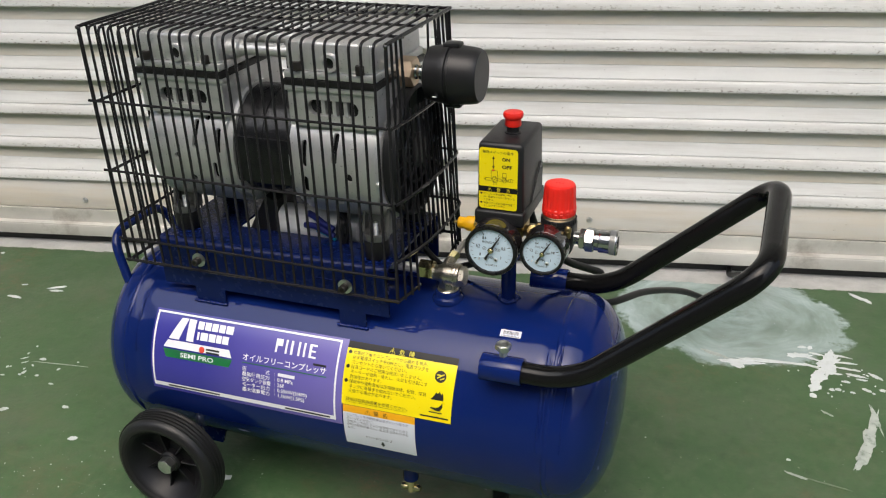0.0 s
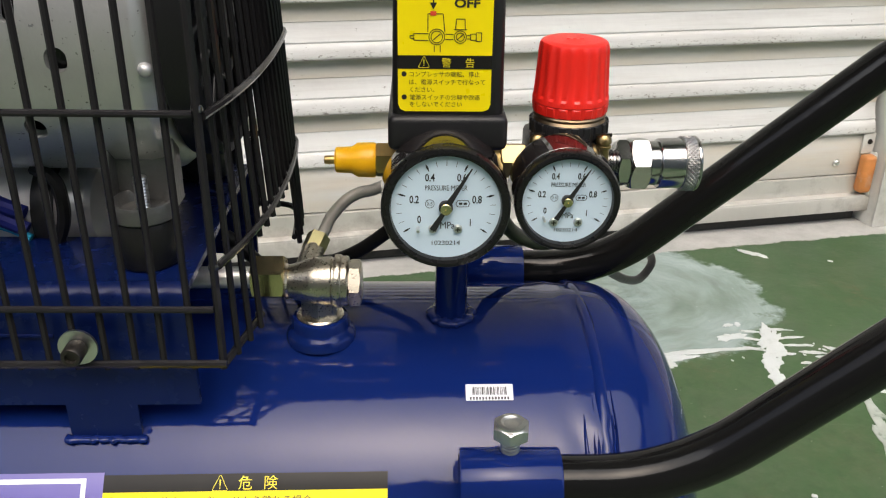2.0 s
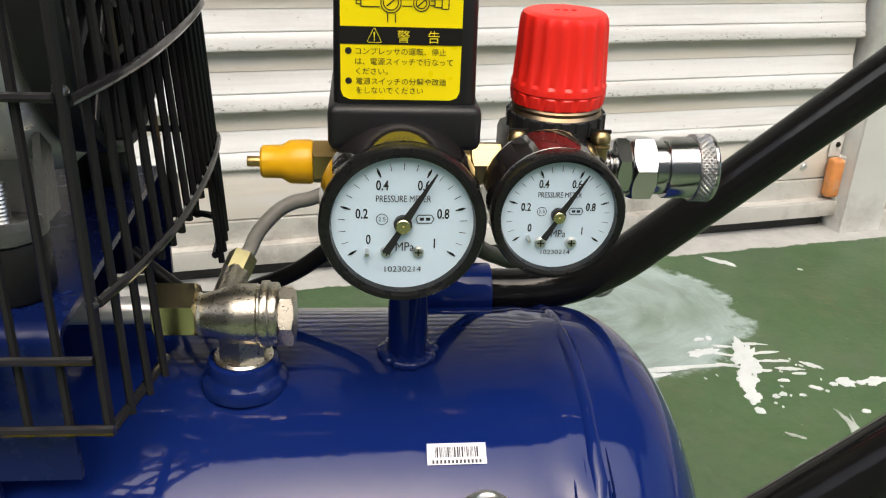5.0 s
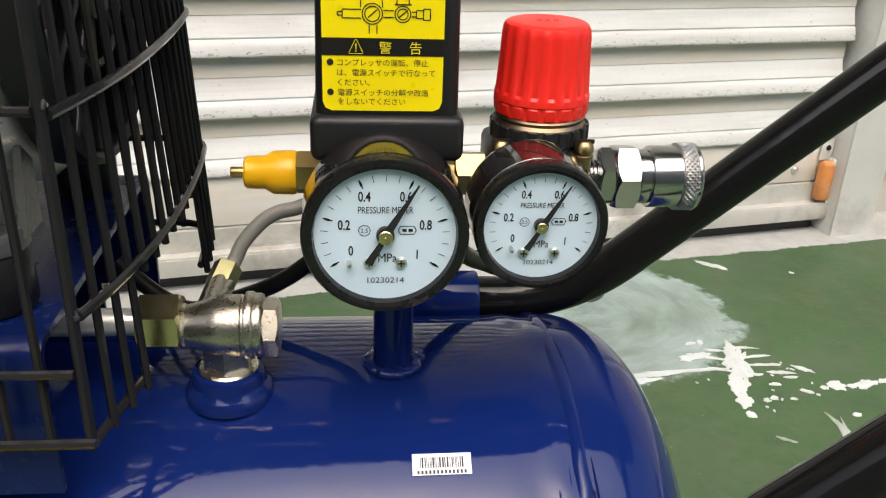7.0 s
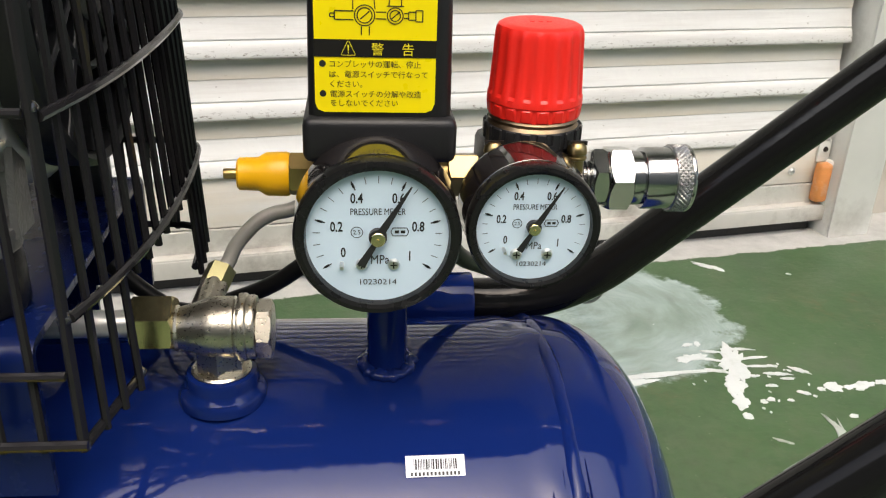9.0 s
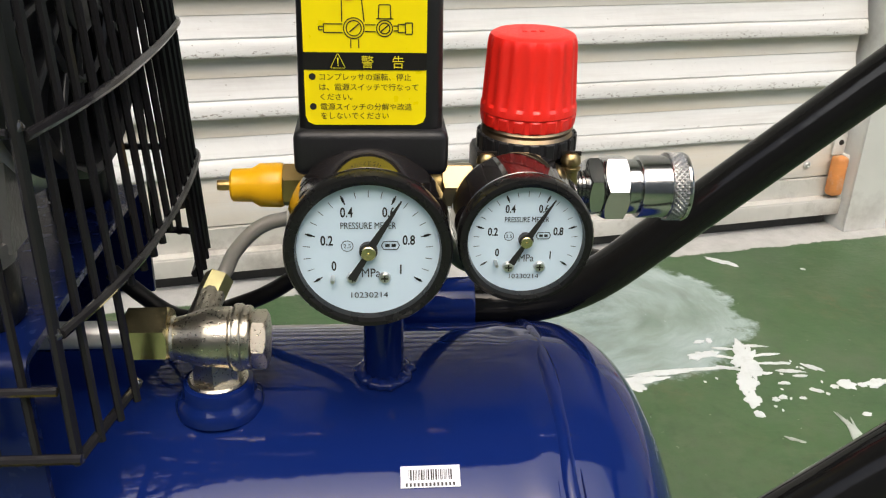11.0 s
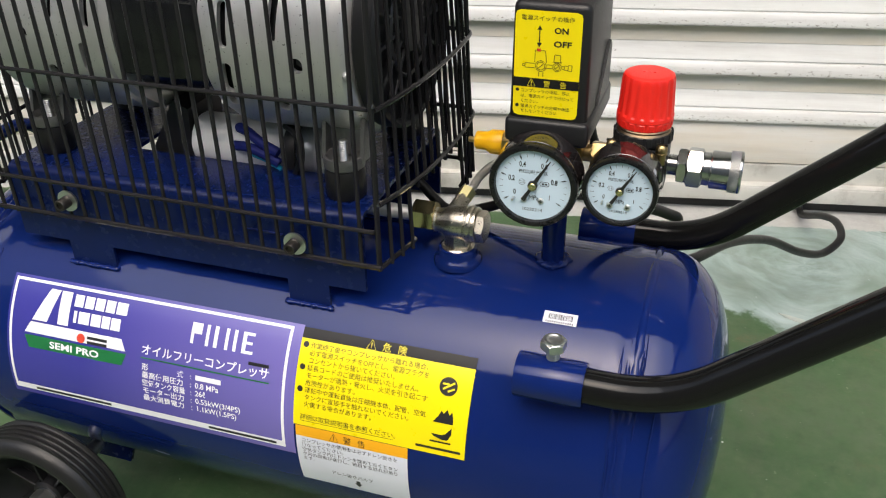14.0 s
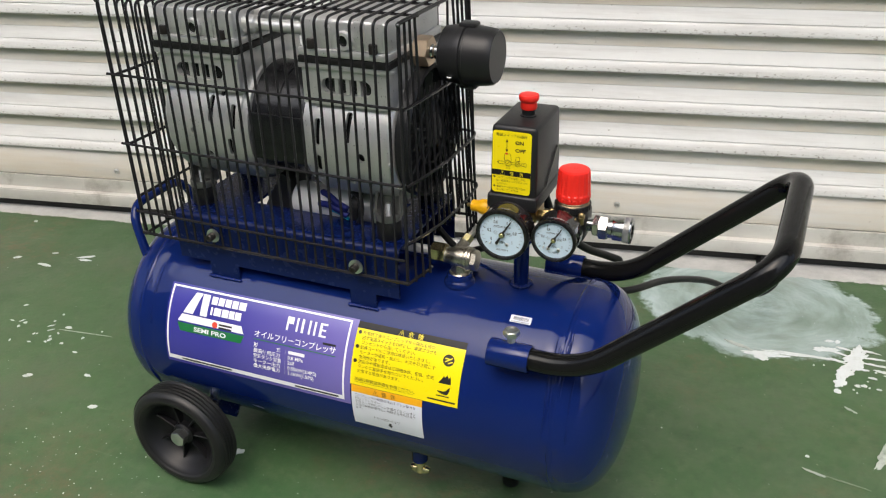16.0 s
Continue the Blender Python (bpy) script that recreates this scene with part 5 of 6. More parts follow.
# ---- check valve, delivery pipe and unloader hose ----
VX, VY, VZ = -0.3125, 0.8135, 0.3150
bm = bmesh.new()
lathe(bm, [(0, 0.280), (0.0172, 0.2845), (0.0170, 0.2876), (0.0159, 0.2896), (0.0145, 0.2908), (0.0139, 0.2922), (0.0139, 0.2950), (0.0132, 0.2964), (0.0116, 0.2970), (0.0104, 0.2962), (0.0, 0.2962)], (VX, VY, 0), "z", 40)
cpart("boss", bm, BLUE, tank, "blue welded boss")
bm = bmesh.new()
lathe(bm, [(0.0, -0.3285), (0.0082, -0.3285), (0.0086, -0.3275), (0.0080, -0.3265), (0.0090, -0.3225), (0.0112, -0.3165), (0.0117, -0.3140), (0.0118, -0.3062), (0.0113, -0.3056), (0.0113, -0.3050), (0.0127, -0.3046), (0.0129, -0.3040), (0.0129, -0.3020), (0.0125, -0.3014), (0.0, -0.3014)], (0, VY, VZ), "x", 48)
hexagon(bm, 0.0166, 0.0150, (VX, VY, 0.2975), "z", 0.05, 0.52)
lathe(bm, [(0.0, 0.2966), (0.0110, 0.2966), (0.0115, 0.2973), (0.0107, 0.2981), (0.0, 0.2981)], (VX, VY, 0), "z", 28)
valve = cpart("check_valve", bm, NICKEL, None, "nickel-plated brass check valve")
bm = bmesh.new()
lathe(bm, [(0.0, -0.3020), (0.0119, -0.3020), (0.0122, -0.3005), (0.0122, -0.2990), (0.0118, -0.2982), (0.0, -0.2982)], (0, VY, VZ), "x", 40)
hexagon(bm, 0.0196, 0.0062, (-0.2983, VY, VZ - 0.0008), "x", 0.10, -0.04)
cpart("end_plug", bm, NICKEL, valve)
bm = bmesh.new()
hexagon(bm, 0.0192, 0.0155, (-0.3435, VY, VZ + 0.002), "x", 0.06, 0.47)
cpart("pipe_nut", bm, ZINC_BRASS, valve, "yellow passivated pipe nut")
bm = bmesh.new()
tube(bm, rounded([(-0.342, VY, VZ + 0.002), (-0.405, VY, VZ + 0.002), (-0.420, 0.835, 0.323), (-0.43, 0.86, 0.328)], 0.012), 0.0052, 16)
cpart("delivery_pipe", bm, ALU_SMOOTH, None, "bare aluminium delivery pipe")
bm = bmesh.new()
tube(bm, [(-0.3184, 0.8425, 0.3172), (-0.3156, 0.8500, 0.3220)], 0.0060, 6)
cpart("hose_nut", bm, DULL_ZINC, valve)
bm = bmesh.new()
tube(bm, [Vector((-0.3212, 0.8160, 0.3130)).lerp(Vector((-0.3182, 0.8430, 0.3174)), k / 24) for k in range(25)], 0.0056, 16)
cpart("hose_stem", bm, NICKEL, valve)
bm = bmesh.new()
tube(bm, glide([(-0.3162, 0.8480, 0.3208), (-0.3132, 0.8515, 0.3240), (-0.3097, 0.8550, 0.3305), (-0.3022, 0.8590, 0.3380), (-0.2952, 0.8620, 0.3412), (-0.2872, 0.8640, 0.3425), (-0.2762, 0.8640, 0.3490), (-0.2682, 0.8610, 0.3640), (-0.2662, 0.8570, 0.3860)]), 0.0031, 14)
cpart("unloader_hose", bm, GREY_HOSE, None, "thin grey nylon unloader hose")

# ---- post, manifold and pressure switch ----
PX, PY = -0.2485, 0.8275
AXY, AXZ = 0.826, 0.3718
bm = bmesh.new()
lathe(bm, [(0, 0.270), (0.0080, 0.270), (0.0080, 0.372), (0, 0.372)], (PX, PY, 0), "z", 28)
post = cpart("post", bm, BLUE, None, "short blue steel riser post")
bm = bmesh.new()
bead(bm, [(PX + 0.0090 * math.cos(math.tau * k / 60), PY + 0.0090 * math.sin(math.tau * k / 60), 0.2893 - 0.0005 * math.sin(math.tau * k / 60) ** 2) for k in range(60)], 0.0027, 8, True)
cpart("weld_bead", bm, BLUE, post, "", 70)
bm = bmesh.new()
box(bm, (-0.268, 0.818, 0.364), (-0.232, 0.850, 0.388), 0.003)
lathe(bm, [(0, -0.232), (0.0055, -0.232), (0.0055, -0.216), (0, -0.216)], (0, AXY, AXZ), "x", 16)
manifold = cpart("manifold", bm, BRASS, None, "brass manifold block")
bm = bmesh.new()
hexagon(bm, 0.0150, 0.0115, (-0.2270, AXY, AXZ), "x", 0.1, 0.82)
cpart("hex_nipple", bm, PALE_BRASS, manifold, "bright hexagonal brass nipple")
bm = bmesh.new()
hexagon(bm, 0.0140, 0.0150, (-0.2848, AXY, AXZ), "x", 0.1, 0.48)
sv = cpart("safety_valve", bm, BRASS, None, "brass safety valve with amber cap")
# Solid black plug, coloured like the shade inside a vent hole.
bm = bmesh.new()
lathe(bm, [(0, 0.0002), (0.0016, 0.0002), (0.0016, -0.002), (0, -0.002)], (-0.2775, AXY - 0.0079, AXZ - 0.0022), "y", 14)
cpart("vent_hole", bm, INK, sv)
bm = bmesh.new()
lathe(bm, [(0, -0.3035), (0.0052, -0.3035), (0.0060, -0.3027), (0.0062, -0.2960), (0.0080, -0.2930), (0.0082, -0.2858), (0.0078, -0.2846), (0, -0.2846)], (0, AXY, AXZ), "x", 28)
cpart("cap", bm, AMBER, sv, "amber plastic cap")
bm = bmesh.new()
lathe(bm, [(0, -0.3085), (0.0018, -0.3085), (0.0020, -0.3077), (0.0020, -0.303), (0, -0.303)], (0, AXY, AXZ), "x", 14)
cpart("pin", bm, BRASS, sv)

SX0, SX1, SYF, SYB = -0.2765, -0.2285, 0.8035, 0.886
bm = bmesh.new()
box(bm, (SX0 - 0.0018, SYF - 0.003, 0.3845), (SX1 + 0.0018, SYB + 0.002, 0.4002), 0.0030, 3)
for x in (SX1 + 0.0005,):
    prism(bm, [(0.835, 0.400), (0.878, 0.400), (0.878, 0.428), (0.872, 0.432)], 0.0018, Matrix(((0, 0, 1, x - 0.0008), (1, 0, 0, 0), (0, 1, 0, 0), (0, 0, 0, 1))))
switch = cpart("pressure_switch", bm, PLASTIC, None, "black plastic pressure switch housing")
bm = bmesh.new()
box(bm, (SX0, SYF, 0.3950), (SX1, SYB, 0.4705), 0.0045, 3)
for v in bm.verts:
    f = (v.co.z - 0.40) / 0.07
    v.co.x += -0.0 + (0.0010 * f if v.co.x < -0.2525 else -0.0010 * f)
    v.co.y += 0.0016 * f if v.co.y < 0.84 else -0.0010 * f
cpart("cover", bm, PLASTIC, switch, "tall black cover")
bm = bmesh.new()
lathe(bm, [(0, 0.468), (0.0085, 0.468), (0.0085, 0.4715), (0.0065, 0.472), (0.0065, 0.478), (0, 0.478)], (-0.2500, 0.842, 0), "z", 28)
cpart("collar", bm, PLASTIC, switch)
bm = bmesh.new()
lathe(bm, [(0, 0.4775), (0.0078, 0.4775), (0.0084, 0.4790), (0.0080, 0.4845), (0.0096, 0.4865), (0.0101, 0.4880), (0.0101, 0.4902), (0.0092, 0.4918), (0.0, 0.4922)], (-0.2500, 0.842, 0), "z", 32)
cpart("pull_knob", bm, RED, switch, "red pull knob")


# operation sticker on the switch
def on_switch(s, t, d=0.0):
    f = (t - 0.40) / 0.07
    return Vector((s, SYF + 0.0016 * f - 0.0003 - d, t))


SL0, SL1, ST0, ST1 = -0.2738, -0.2345, 0.4018, 0.4655
bm = bmesh.new()
c = 0.003
shape(bm, on_switch, [(SL0 + c, ST0), (SL1 - c, ST0), (SL1 - 0.3 * c, ST0 + 0.3 * c), (SL1, ST0 + c), (SL1, ST1 - c), (SL1 - 0.3 * c, ST1 - 0.3 * c), (SL1 - c, ST1),
                      (SL0 + c, ST1), (SL0 + 0.3 * c, ST1 - 0.3 * c), (SL0, ST1 - c), (SL0, ST0 + c), (SL0 + 0.3 * c, ST0 + 0.3 * c)])
op = cpart("switch_sticker", bm, YELLOW, None, "yellow switch-operation sticker with black print")
bm = bmesh.new()
patch(bm, lift(on_switch, 0.0002), SL0, SL1, 0.4200, 0.4256)
cpart("print", bm, BLACK_STICKER, op)
bm = bmesh.new()
pl = lift(on_switch, 0.0002)
mid = (SL0 + SL1) / 2
write(bm, pl, "電源スイッチの操作", mid - 0.0005, 0.4600, 0.0033, "CENTER", fit=0.031)
write(bm, pl, "ON", mid + 0.0035, 0.4530, 0.0048, fit=0.0082, bold=0.03)
write(bm, pl, "OFF", mid + 0.0035, 0.4452, 0.0048, fit=0.0105, bold=0.03)
xa = mid - 0.005
stroke(bm, pl, (xa, 0.4460), (xa, 0.4555), 0.0006)
shape(bm, pl, [(xa - 0.0015, 0.4545), (xa + 0.0015, 0.4545), (xa, 0.4572)])
shape(bm, pl, [(xa - 0.0015, 0.4470), (xa, 0.4443), (xa + 0.0015, 0.4470)])
for body, t in (("コンプレッサの運転、停止", 0.4168), ("は、電源スイッチで行なって", 0.4135), ("ください。", 0.4103)):
    write(bm, pl, body, SL0 + 0.0045, t, 0.0025)
for body, t in (("電源スイッチの分解や改造", 0.4070), ("をしないでください", 0.4040)):
    write(bm, pl, body, SL0 + 0.0048, t, 0.0025)
for t in (0.4178, 0.4080):
    ring_flat(bm, pl, SL0 + 0.0026, t, 0, 0.0011, 14)
# the little drawing of the gauges
w = 0.00035
for gx, gr in ((mid - 0.0035, 0.0034), (mid + 0.0062, 0.0027)):
    ring_flat(bm, pl, gx, 0.4332, gr - w, gr, 28)
    ring_flat(bm, pl, gx, 0.4332, gr - 0.0012, gr - 0.0012 + w, 24)
    stroke(bm, pl, (gx - 0.0014, 0.4320), (gx + 0.0015, 0.4345), 0.0004)
for a, b in (((mid - 0.0130, 0.4345), (mid - 0.0070, 0.4345)), ((mid - 0.0130, 0.4318), (mid - 0.0070, 0.4318)), ((mid - 0.0130, 0.4318), (mid - 0.0130, 0.4345)),
             ((mid - 0.0145, 0.4326), (mid - 0.0130, 0.4326)), ((mid - 0.0145, 0.4337), (mid - 0.0130, 0.4337)), ((mid - 0.0145, 0.4326), (mid - 0.0145, 0.4337)),
             ((mid, 0.4343), (mid + 0.0034, 0.4343)), ((mid, 0.4322), (mid + 0.0034, 0.4322)), ((mid + 0.009, 0.4340), (mid + 0.0105, 0.4340)), ((mid + 0.009, 0.4325), (mid + 0.0105, 0.4325)),
             ((mid + 0.0105, 0.4320), (mid + 0.0128, 0.4320)), ((mid + 0.0105, 0.4345), (mid + 0.0128, 0.4345)), ((mid + 0.0105, 0.4320), (mid + 0.0105, 0.4345)),
             ((mid + 0.0128, 0.4315), (mid + 0.0128, 0.4350)), ((mid + 0.0128, 0.4315), (mid + 0.0150, 0.4315)), ((mid + 0.0128, 0.4350), (mid + 0.0150, 0.4350)), ((mid + 0.0150, 0.4315), (mid + 0.0150, 0.4350)),
             ((mid - 0.0072, 0.4352), (mid - 0.0072, 0.4425)), ((mid - 0.0002, 0.4352), (mid - 0.0010, 0.4425)), ((mid - 0.0072, 0.4425), (mid - 0.0010, 0.4425)),
             ((mid - 0.0045, 0.4298), (mid - 0.0045, 0.4270)), ((mid - 0.0020, 0.4298), (mid - 0.0020, 0.4270)),
             ((mid + 0.0035, 0.4362), (mid + 0.0090, 0.4362)), ((mid + 0.0042, 0.4362), (mid + 0.0045, 0.4405)), ((mid + 0.0082, 0.4362), (mid + 0.0080, 0.4405)), ((mid + 0.0045, 0.4405), (mid + 0.0080, 0.4405))):
    stroke(bm, pl, a, b, w)
cpart("lettering", bm, INK, op)
bm = bmesh.new()
pl = lift(on_switch, 0.0004)
write(bm, pl, "⚠", SL0 + 0.0080, 0.4213, 0.0046)
write(bm, pl, "警", SL0 + 0.0182, 0.4210, 0.0043)
write(bm, pl, "告", SL0 + 0.0280, 0.4210, 0.0043)
cpart("heading", bm, YELLOW_INK, op)
bm = bmesh.new()
patch(bm, lift(on_switch, 0.0003), xa - 0.0012, xa + 0.0012, 0.4418, 0.4436)
cpart("mark", bm, LOGO_RED, op)


# ---- gauges ----
def gauge(cx, cz, r, y_face, value, y_back, deep):
    """A round pressure gauge that faces the front."""
    bm = bmesh.new()
    k = r / 0.0275
    lathe(bm, [(0, -(y_back - y_face)), (0.0070 * k, -(y_back - y_face)), (0.0070 * k, -deep), (0.0245 * k, 0.0002 - deep), (0.0276 * k, 0.0009 - deep), (0.0290 * k, 0.0026 - deep), (0.0290 * k, 0.0040 - deep),
               (0.0284 * k, -0.0120), (0.0277 * k, -0.0050), (0.0262 * k, -0.0040)], (cx, y_face, cz), "y", 72)
    case = cpart("pressure_gauge", bm, GAUGE_BLACK, None, "round white-faced pressure gauge in a black case")
    bm = bmesh.new()
    lathe(bm, [(0.0250 * k, -0.005), (0.0274 * k, -0.0048), (0.0284 * k, -0.003), (0.0284 * k, 0.0012), (0.0276 * k, 0.0026), (0.0259 * k, 0.0030), (0.0245 * k, 0.0024), (0.0240 * k, 0.0), (0.0240 * k, -0.001)], (cx, y_face, cz), "y", 64)
    cpart("bezel", bm, BEZEL, case)
    R = 0.0242 * k

    def face(s, t, d=0.0):
        return Vector((cx + s * R, y_face - d, cz + t * R))

    bm = bmesh.new()
    ring_flat(bm, face, 0, 0, 0, 1.0, 64)
    cpart("dial", bm, DIAL, case)
    pl = lift(face, 0.0002)
    bm = bmesh.new()
    for n in range(21):
        a = radians(212 - 245 * n / 20)
        big = n % 4 == 0
        r0, r1, wd = (0.76, 0.90, 0.018) if big else (0.80, 0.90, 0.009)
        c, s = math.cos(a), math.sin(a)
        stroke(bm, pl, (r0 * c, r0 * s), (r1 * c, r1 * s), wd)
        if big:
            stroke(bm, pl, (0.80 * c, 0.80 * s), (0.87 * c, 0.87 * s), 0.034)
    for body, s, t in (("0", -0.48, -0.30), ("0.2", -0.57, 0.09), ("0.4", -0.29, 0.51), ("0.6", 0.28, 0.51), ("0.8", 0.56, 0.09), ("1", 0.45, -0.36)):
        write(bm, pl, body, s, t, 0.205, "CENTER", 0.70, bold=0.018)
    write(bm, pl, "PRESSURE METER", 0.0, 0.335, 0.140, "CENTER", fit=0.76)
    write(bm, pl, "MPa", 0.03, -0.41, 0.20, "CENTER", fit=0.26)
    write(bm, pl, "10230214", 0.0, -0.735, 0.125, "CENTER", fit=0.52)
    write(bm, pl, "2.5", -0.29, 0.045, 0.09, "CENTER", fit=0.10)
    ring_flat(bm, pl, -0.29, 0.075, 0.075, 0.085, 28)
    for a, b in (((0.21, 0.02), (0.40, 0.02)), ((0.21, 0.14), (0.40, 0.14)), ((0.21, 0.02), (0.18, 0.08)), ((0.18, 0.08), (0.21, 0.14))):
        stroke(bm, pl, a, b, 0.012)
    for q in range(2):
        stroke(bm, pl, (0.235 + 0.085 * q, 0.08), (0.295 + 0.085 * q, 0.08), 0.045)
    stroke(bm, pl, (0.40, 0.02), (0.43, 0.08), 0.012)
    stroke(bm, pl, (0.43, 0.08), (0.40, 0.14), 0.012)
    cpart("lettering", bm, INK, case)
    bm = bmesh.new()
    a = radians(212 - 245 * value)
    c, s = math.cos(a), math.sin(a)
    up = lift(face, 0.0022)
    shape(bm, up, [(0.08 * -s + 0.02 * c, 0.08 * c + 0.02 * s), (-0.012 * s + 0.90 * c, 0.012 * c + 0.90 * s), (0.012 * s + 0.90 * c, -0.012 * c + 0.90 * s), (0.08 * s * 0.6 + 0.02 * c, -0.08 * c * 0.6 + 0.02 * s)])
    shape(bm, up, [(-0.035 * s, 0.035 * c), (-0.062 * s - 0.47 * c, 0.062 * c - 0.47 * s), (0.062 * s - 0.47 * c, -0.062 * c - 0.47 * s), (0.035 * s, -0.035 * c)])
    cpart("needle", bm, INK, case)
    bm = bmesh.new()
    lathe(bm, [(0, 0.0033), (0.0004 * k, 0.0033), (0.0005 * k, 0.0030), (0.0023 * k, 0.0029), (0.0026 * k, 0.0026), (0.0026 * k, 0.0)], (cx, y_face, cz), "y", 24)
    pivot = cpart("pivot", bm, ZINC_BRASS, case)
    bm = bmesh.new()
    lathe(bm, [(0, 0.0020), (0.0030 * k, 0.0020), (0.0031 * k, 0.0016), (0.0031 * k, 0.0)], (cx, y_face, cz + 0.0003), "y", 24)
    cpart("washer", bm, INK, pivot)
    for sx in (-0.0052, 0.0052):
        bm = bmesh.new()
        lathe(bm, [(0, 0.0010), (0.0008, 0.0013), (0.0015, 0.0012), (0.0019, 0.0007), (0.0020, 0.0)], (cx + sx, y_face, cz - 0.0096), "y", 18)
        screw = cpart("screw_head", bm, STEEL, case)
        bm = bmesh.new()
        for across, high in ((0.0011, 0.00022), (0.00022, 0.0011)):
            box(bm, (cx + sx - across, y_face - 0.00142, cz - 0.0096 - high), (cx + sx + across, y_face - 0.0009, cz - 0.0096 + high))
        cpart("cross_slot", bm, DARK_STEEL, screw)
    bm = bmesh.new()
    lathe(bm, [(0, 0.0042), (0.0007 * k, 0.0041), (0.0008 * k, 0.0037), (0.0008 * k, 0.0)], (cx - 0.50 * R, y_face, cz - 0.40 * R), "y", 10)
    cpart("stop_pin", bm, STEEL, case)
    return case


gauge(-0.2537, 0.3678, 0.0263, 0.7780, 0.622, 0.822, 0.0223)
gauge(-0.2024, 0.3697, 0.0217, 0.7812, 0.622, 0.816, 0.0246)

# ---- regulator and coupler ----
RX, RY = -0.1965, 0.825
bm = bmesh.new()
box(bm, (-0.2155, 0.809, 0.358), (-0.1800, 0.842, 0.386), 0.003)
reg = cpart("regulator", bm, PLASTIC, None, "black pressure regulator with red knob")
bm = bmesh.new()
lathe(bm, [(0, 0.3862), (0.0168, 0.3862), (0.0174, 0.3870), (0.0174, 0.3920), (0.0170, 0.3930), (0.0161, 0.3930), (0, 0.3918)], (RX, RY, 0), "z", 40)
lock_ring = cpart("lock_ring", bm, PLASTIC, reg, "black notched lock ring")
for k in range(20):
    a = math.tau * k / 20
    bm = bmesh.new()
    box(bm, (0.0170, -0.0018, 0.3872), (0.0181, 0.0018, 0.3932), 0.0004, 1, Matrix.Translation((RX, RY, 0)) @ Matrix.Rotation(a, 4, "Z"))
    cpart("notch", bm, PLASTIC, lock_ring)
bm = bmesh.new()
lathe(bm, [(0, 0.3915), (0.0158, 0.3915), (0.0165, 0.3930), (0.0158, 0.3942), (0.0165, 0.3955), (0.0158, 0.3967), (0, 0.3967)], (RX, RY, 0), "z", 36)
cpart("threaded_collar", bm, COPPER_BRASS, reg, "tarnished brass threaded collar")


def knob_mesh():
    bm = bmesh.new()
    segs = 144
    rows = []
    for z, r, flute in ((0.3985, 0.0164, 0), (0.3990, 0.0168, 0), (0.4026, 0.0172, 0), (0.4031, 0.0168, 0), (0.4036, 0.0172, 0), (0.4058, 0.0171, 0), (0.4068, 0.0168, 1.0),
                        (0.4170, 0.0162, 1.0), (0.4262, 0.0157, 1.0), (0.4284, 0.0154, 0.6), (0.4297, 0.0147, 0.15), (0.4304, 0.0135, 0), (0.4306, 0.0118, 0)):
        ring = []
        for k in range(segs):
            a = math.tau * k / segs
            w = math.cos(18 * a)
            rr = r - flute * 0.0006 * (0.5 - 0.5 * max(-1, min(1, 2.2 * w)))
            if 0.3990 <= z <= 0.4026 and math.cos(18 * a) > 0.2:
                rr -= 0.0005
            ring.append(bm.verts.new((RX + rr * math.cos(a), RY + rr * math.sin(a), z - 0.0020)))
        rows.append(ring)
    for a, c in zip(rows, rows[1:]):
        for k in range(segs):
            n = (k + 1) % segs
            bm.faces.new((a[k], a[n], c[n], c[k]))
    bm.faces.new(rows[-1])
    bm.faces.new(rows[0][::-1])
    return bm


cpart("knob", knob_mesh(), RED, reg, "fluted red plastic knob", 30)
bm = bmesh.new()
ring_flat(bm, lambda s, t: Vector((RX + s, RY + t, 0.4288)), 0, 0.002, 0.0052, 0.0058, 40, 0.3, 2.6)
ring_flat(bm, lambda s, t: Vector((RX + s, RY + t, 0.4288)), 0, -0.002, 0.0052, 0.0058, 40, 3.5, 5.8)
for sx in (-0.003, 0.0, 0.003):
    box(bm, (RX + sx - 0.0009, RY - 0.001, 0.4284), (RX + sx + 0.0009, RY + 0.001, 0.4290), 0.0002, 1)
cpart("mark", bm, RED, reg)
for x in (-0.2128, -0.1832):
    bm = bmesh.new()
    lathe(bm, [(0, 0.3905), (0.0020, 0.3902), (0.0032, 0.3890), (0.0036, 0.3872), (0.0036, 0.3866), (0.0030, 0.3862), (0.0030, 0.3856), (0.0036, 0.3852), (0.0036, 0.3844), (0.0028, 0.3840), (0.0028, 0.378), (0, 0.378)], (x, 0.8085, 0), "z", 20)
    screw = cpart("screw_head", bm, PALE_BRASS, reg, "slotted brass screw")
    bm = bmesh.new()
    box(bm, (x - 0.0034, 0.8080, 0.3893), (x + 0.0034, 0.8090, 0.3907))
    cpart("slot", bm, DARK_STEEL, screw)
KX, KY, KZ = 0.0016, 0.824, AXZ - 0.0003
bm = bmesh.new()
lathe(bm, [(0, -0.184)] + [(0.0060 if k % 2 else 0.0067, -0.184 + 0.0007 * k) for k in range(16)] + [(0, -0.1730)], (0, KY, KZ), "x", 24)
coup = cpart("coupler", bm, CHROME, None, "chromed quick-release air coupler")
bm = bmesh.new()
hexagon(bm, 0.0198, 0.0056, (-0.1753 + KX, KY, KZ), "x", 0.1, 0.55)
cpart("hex_nut", bm, CHROME, coup)
bm = bmesh.new()
hexagon(bm, 0.0222, 0.0095, (-0.1697 + KX, KY, KZ), "x", 0.14, 0.84)
cpart("hex_body", bm, CHROME, coup)
bm = bmesh.new()
